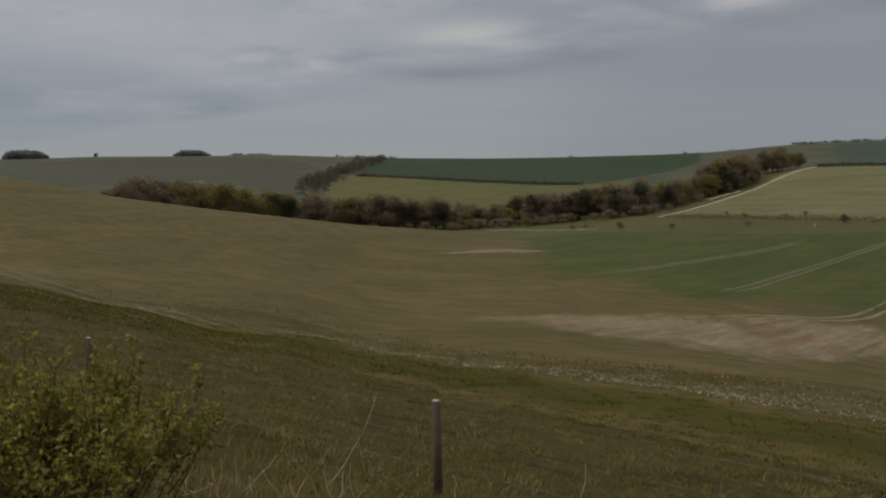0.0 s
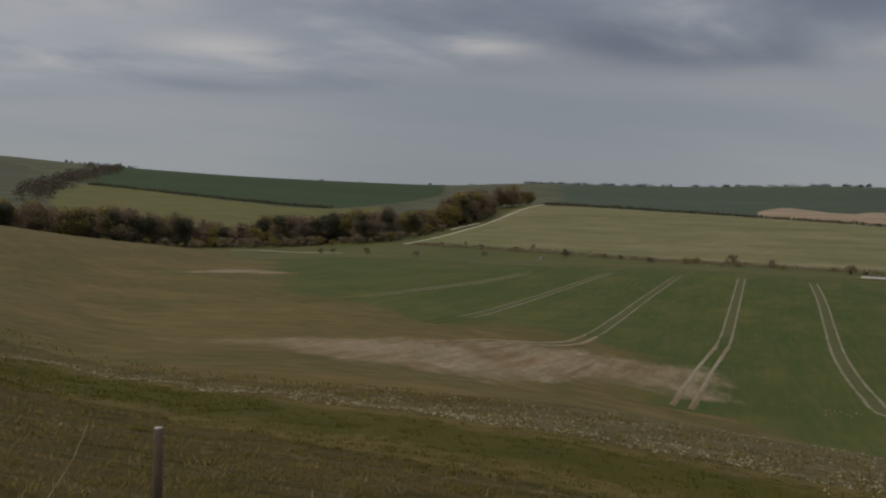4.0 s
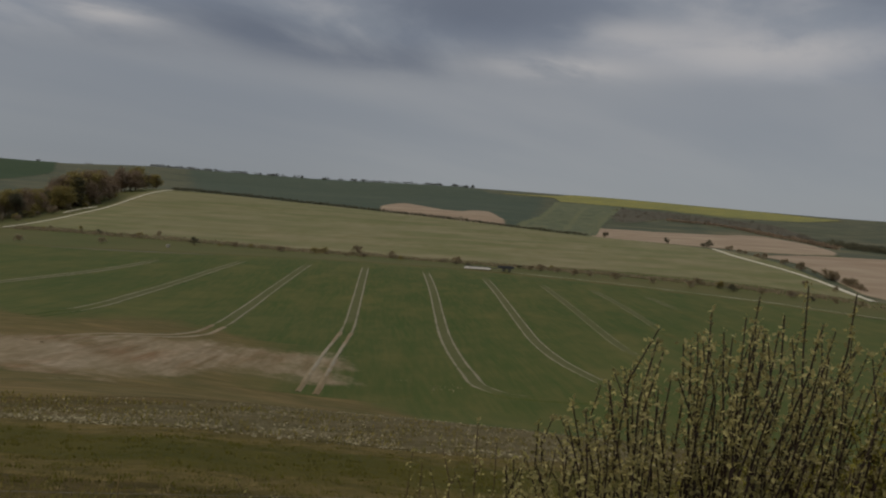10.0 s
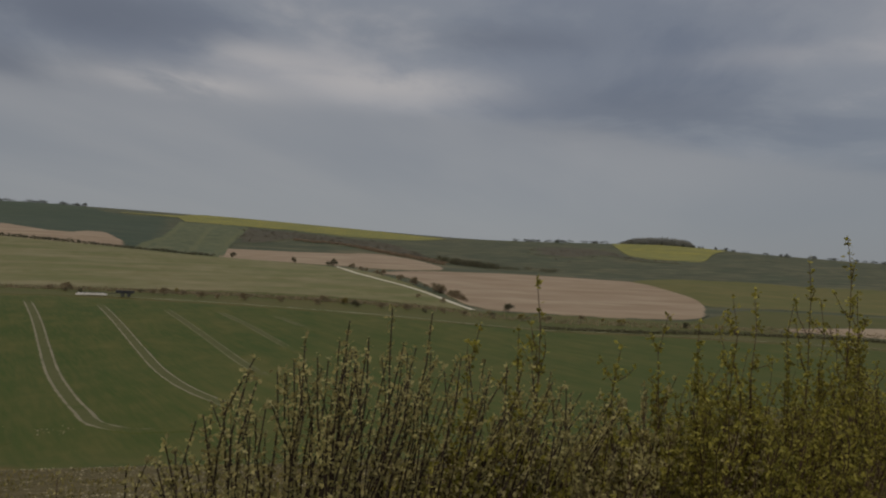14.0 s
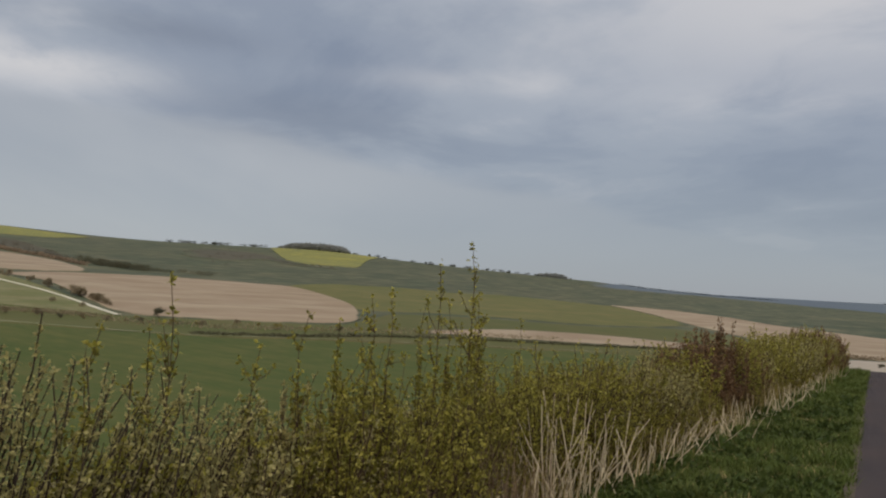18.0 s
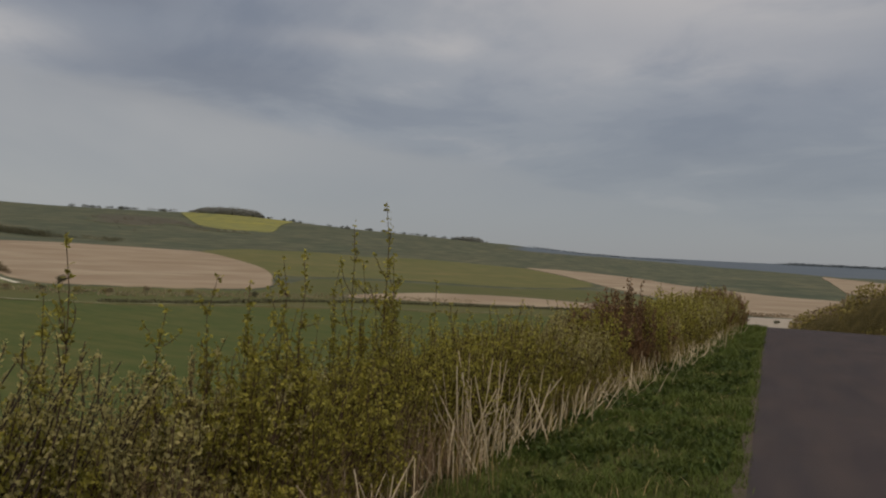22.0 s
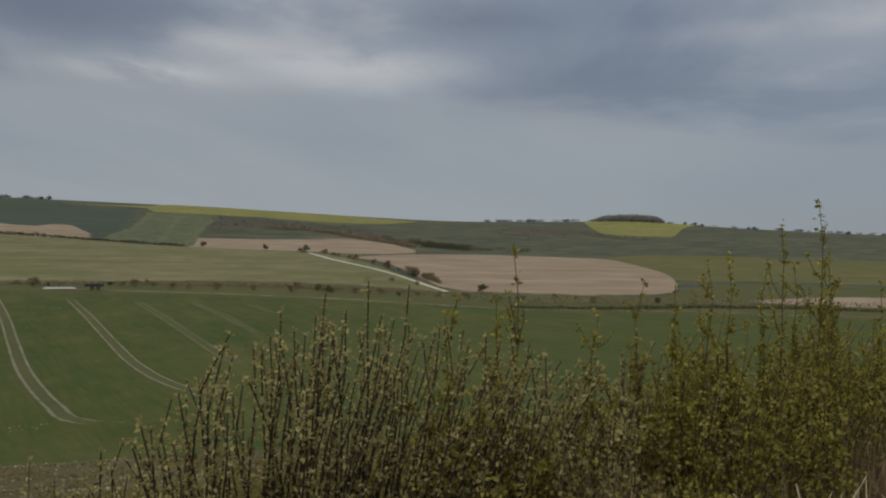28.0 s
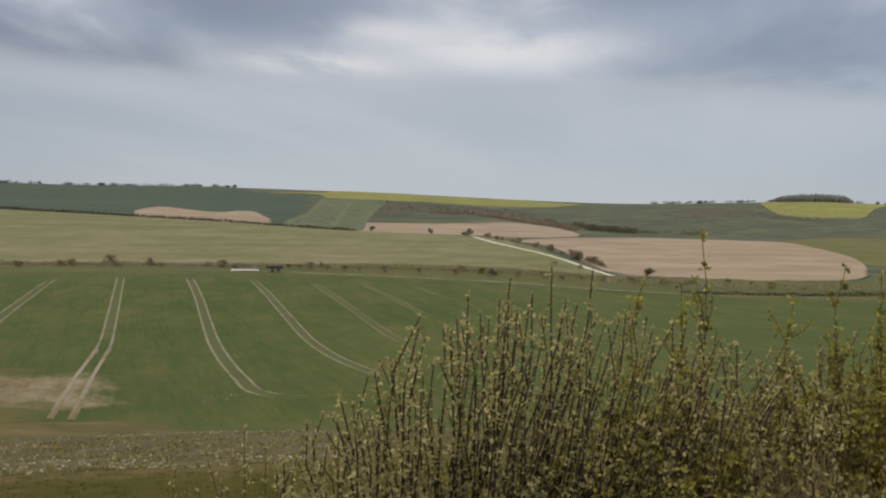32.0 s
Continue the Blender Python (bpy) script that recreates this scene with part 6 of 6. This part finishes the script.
def lumps(x, y, scale, seed):
    return np.array([noise.noise(Vector((float(a) * scale, float(c) * scale, seed))) for a, c in zip(x, y)])


n = 115000
s = 2.5 + 30 * rng.uniform(0, 1, n) ** 1.9
w = 0.16 + (hedge_w(s) - 0.75) * rng.uniform(0.0, 1, n) + rng.normal(0, 0.02, n)
x, y = from_road(s, w)
tuft = 0.5 + 1.3 * np.maximum(0, lumps(x, y, 1.6, 0)) + 1.2 * np.maximum(0, lumps(x, y, 5, 2))
blades("verge_grass", x, y, 0.085 * tuft * (1 + 0.012 * s), 0.005 + 0.0006 * s, M["blade"], "uneven green grass of the verge", 1.0, seed=2)
n = 40000
s = rng.uniform(-9, 2.6, n)
x, y = from_road(s, rng.uniform(0.17, 2.7, n))
tuft = 0.5 + 1.3 * np.maximum(0, lumps(x, y, 1.6, 0)) + 1.2 * np.maximum(0, lumps(x, y, 5, 2))
blades("verge_grass", x, y, 0.085 * tuft, 0.006, M["blade"], "uneven green grass of the verge", 1.0, seed=32)
n = 20000
s = 2.2 + 16 * rng.uniform(0, 1, n) ** 1.4
w = 0.3 + (hedge_w(s) - 0.8) * rng.uniform(0.0, 1, n)
x, y = from_road(s, w)
keep = lumps(x, y, 1.3, 5) + 0.35 * lumps(x, y, 5, 7) > 0.02
x, y, s = x[keep], y[keep], s[keep]
v, f = leaf_quads(rng, np.stack([x, y, height(x, y) + rng.uniform(0.01, 0.07, len(x))], -1), 0.055 + 0.002 * s, 0.6)
tagged(mesh_object("verge_weeds", v, f, M["weed"], smooth=False), "patches of broad-leaved weeds in the verge", "weeds", kind="stuff")
n = 1500
s = 2.5 + 14 * rng.uniform(0, 1, n)
x, y = from_road(s, 0.3 + (hedge_w(s) - 0.8) * rng.uniform(0, 1, n) ** 0.7)
blades("verge_straw", x, y, np.full(n, 0.1), 0.004 + 0.0005 * s, M["straw_grass"], "dead straws scattered in the verge", 2.0, seed=12)
def tussocks(n, per, r0, r1, power, b0, b1, spread):
    """Plan places of blades gathered into tufts; the tufts grow wider with distance, as the sward closes."""
    b, r = rng.uniform(b0, b1, n), r0 + (r1 - r0) * rng.uniform(0, 1, n) ** power
    x, y = polar(b, r)
    big = rng.uniform(0.4, 1.5, n) ** 1.5
    x, y = np.repeat(x, per), np.repeat(y, per)
    x, y = x + rng.normal(0, spread, n * per) * np.repeat(big, per), y + rng.normal(0, spread, n * per) * np.repeat(big, per)
    w = -x * RC + y * RS
    r = np.hypot(x, y)
    az = np.degrees(np.arctan2(x, y))
    keep = (w > 2.95) & (r < headland(np.clip(az, -40, 76)) - 0.6) & (r > 3.6)
    return x[keep], y[keep], r[keep], az[keep], np.repeat(big, per)[keep]


x, y, r, az, big = tussocks(7600, 17, 4.0, 29, 1.35, -34, 66, 0.09)
edge = r * np.cos(np.radians(az - 42)) - np.interp(az, [-30, 0, 20, 66], [19, 17, 12.5, 12.0]) - 3 * lumps(x, y, 0.25, 8)
band = edge > 0
blades("bank_grass", x[~band], y[~band], 0.068 * big[~band], 0.004 + 0.0008 * r[~band], M["tussock"], "rough olive and straw-coloured tussocks on the bank", 1.6, seed=3)
blades("band_grass", x[band], y[band], 0.075 * big[band], 0.005 + 0.0009 * r[band], M["lush_blade"], "lush dark olive grass below the headland", 1.2, seed=13)
n = 480
x, y = polar(rng.uniform(-21, -5, n), rng.uniform(4.6, 5.6, n))
blades("dead_bramble_stems", x, y, np.full(n, 0.2), 0.0045, M["straw_grass"], "thicket of dry brown stems beside the gap", 1.1, seed=18)
x, y, r, az, big = tussocks(4200, 14, 24, 64, 1.0, -30, 6, 0.22)
keep = r > 26
blades("band_grass", x[keep], y[keep], 0.09 * big[keep], 0.005 + 0.0009 * r[keep], M["lush_blade"], "lush dark olive grass below the headland", 1.2, seed=14)
x, y, r, az, big = tussocks(3000, 13, 4.0, 22, 1.35, -34, 64, 0.075)
keep = lumps(x, y, 0.7, 9) + 0.5 * lumps(x, y, 2.4, 3) > np.interp(r * np.cos(np.radians(az - 42)), [4, 13, 18, 24], [-0.15, 0.05, 0.4, 0.6])
x, y, r, big = x[keep], y[keep], r[keep], big[keep]
blades("dry_grass", x, y, 0.06 * big, 0.003 + 0.0006 * r, M["straw_grass"], "bleached dry grass tussocks on the bank", 2.2, seed=8)
n = 11000
s = rng.uniform(1.5, 30, n)
x, y = from_road(s, hedge_w(s) + rng.normal(0.1, 0.35, n))
blades("hedge_bottom_grass", x, y, np.full(n, 0.34), 0.005 + 0.0004 * s, M["tussock"], "tall dry grass growing through the hedge bottom", 0.5, seed=5)
n = 800
s = 1.5 + 16 * rng.uniform(0, 1, n)
x, y = from_road(s, hedge_w(s) + rng.normal(-0.35, 0.2, n))
blades("hedge_foot_straw", x, y, np.full(n, 0.5) * (0.5 + 0.8 * np.maximum(0, lumps(x, y, 1.5, 14)) + 0.4), 0.004 + 0.0003 * s, M["straw_grass"], "upright bleached grass stems before the hedge", 0.45, seed=15)
n = 4600
s = 2.1 + 4.2 * rng.uniform(0, 1, n)
x, y = from_road(s, hedge_w(s) + rng.normal(-0.2, 0.25, n))
blades("hedge_dry_stems", x, y, np.full(n, 0.62) * (0.4 + 1.0 * np.maximum(0, lumps(x, y, 1.7, 24)) + 0.3), 0.0042, M["dry_stem"], "thin dry brown stems standing in the hedge", 0.35, seed=25)
n = 14000
b = rng.uniform(-26, 72, n)
r = headland(b) * (1 + 0.32 * rng.uniform(0, 1, n))
x, y = polar(b, r)
keep = lumps(x, y, 0.6, 21) > -0.1
x, y, r = x[keep], y[keep], r[keep]
blades("headland_tufts", x, y, np.full(len(x), 0.2), 0.02 + 0.0006 * r, M["tussock"], "tufts of thin grass among the stones", 1.2, seed=22)
oct_v = np.array([(1, 0, 0), (-1, 0, 0), (0, 1, 0), (0, -1, 0), (0, 0, 1), (0, 0, -1)], float)
oct_f = np.array([(0, 2, 4), (2, 1, 4), (1, 3, 4), (3, 0, 4), (2, 0, 5), (1, 2, 5), (3, 1, 5), (0, 3, 5)])
n = 27000
b = rng.uniform(-24, 74, n)
q = np.clip(np.abs(rng.normal(0, 0.42, n)), 0, 1.3)
r = headland(b) * (1 + (0.3 + 0.53 * np.clip((b - 18) / 20, 0, 1)) * q)
x, y = polar(b, r)
keep = lumps(x, y, 0.45, 31) + 0.6 * lumps(x, y, 1.4, 33) + 0.25 - 0.5 * q > rng.uniform(-0.3, 0.3, n)
x, y, r, n = x[keep], y[keep], r[keep], int(keep.sum())
size = (0.012 + 0.05 * rng.uniform(0, 1, n) ** 6) * np.where(q[keep] < 0.12, 1.35, 1.0)
extra = 26
bb, er = rng.choice([42.2, 44.4, 45.0, 46.0], extra) + rng.normal(0, 0.25, extra), rng.choice([73, 74, 75, 75.5], extra) + rng.normal(0, 0.8, extra)
ex, ey = polar(bb, er)
x, y, r, size, n = np.append(x, ex), np.append(y, ey), np.append(r, er), np.append(size, rng.uniform(0.03, 0.1, extra)), n + extra
z = height(x, y) + 0.06 + 0.0003 * r
v = oct_v[None] * size[:, None, None] * rng.uniform(0.6, 1.35, (n, 6, 1)) * np.array([1.2, 1, 0.6]) + np.stack([x, y, z], -1)[:, None]
f = oct_f[None] + np.arange(n)[:, None, None] * 6
tagged(mesh_object("field_stones", v.reshape(-1, 3), f.reshape(-1, 3), M["stone"], smooth=False), "scattered white chalk lumps and flints along the headland", "stones", kind="stuff")

bm = bmesh.new()
bmesh.ops.create_cone(bm, cap_ends=True, segments=16, radius1=0.42, radius2=0.5, depth=0.75, matrix=Matrix.Translation((0, 0, 0.37)))
bmesh.ops.bevel(bm, geom=bm.edges[:], offset=0.03, segments=1, affect="EDGES")
me = bpy.data.meshes.new("tub")
bm.to_mesh(me)
me.materials.append(M["plastic"])
tub = new("tub", me)
x, y = polar(25.25, 210)
tub.matrix_world = Matrix.Translation((float(x), float(y), float(height(x, y)) + 0.05))
tagged(tub, "small white plastic tub at the field's edge", "tub")
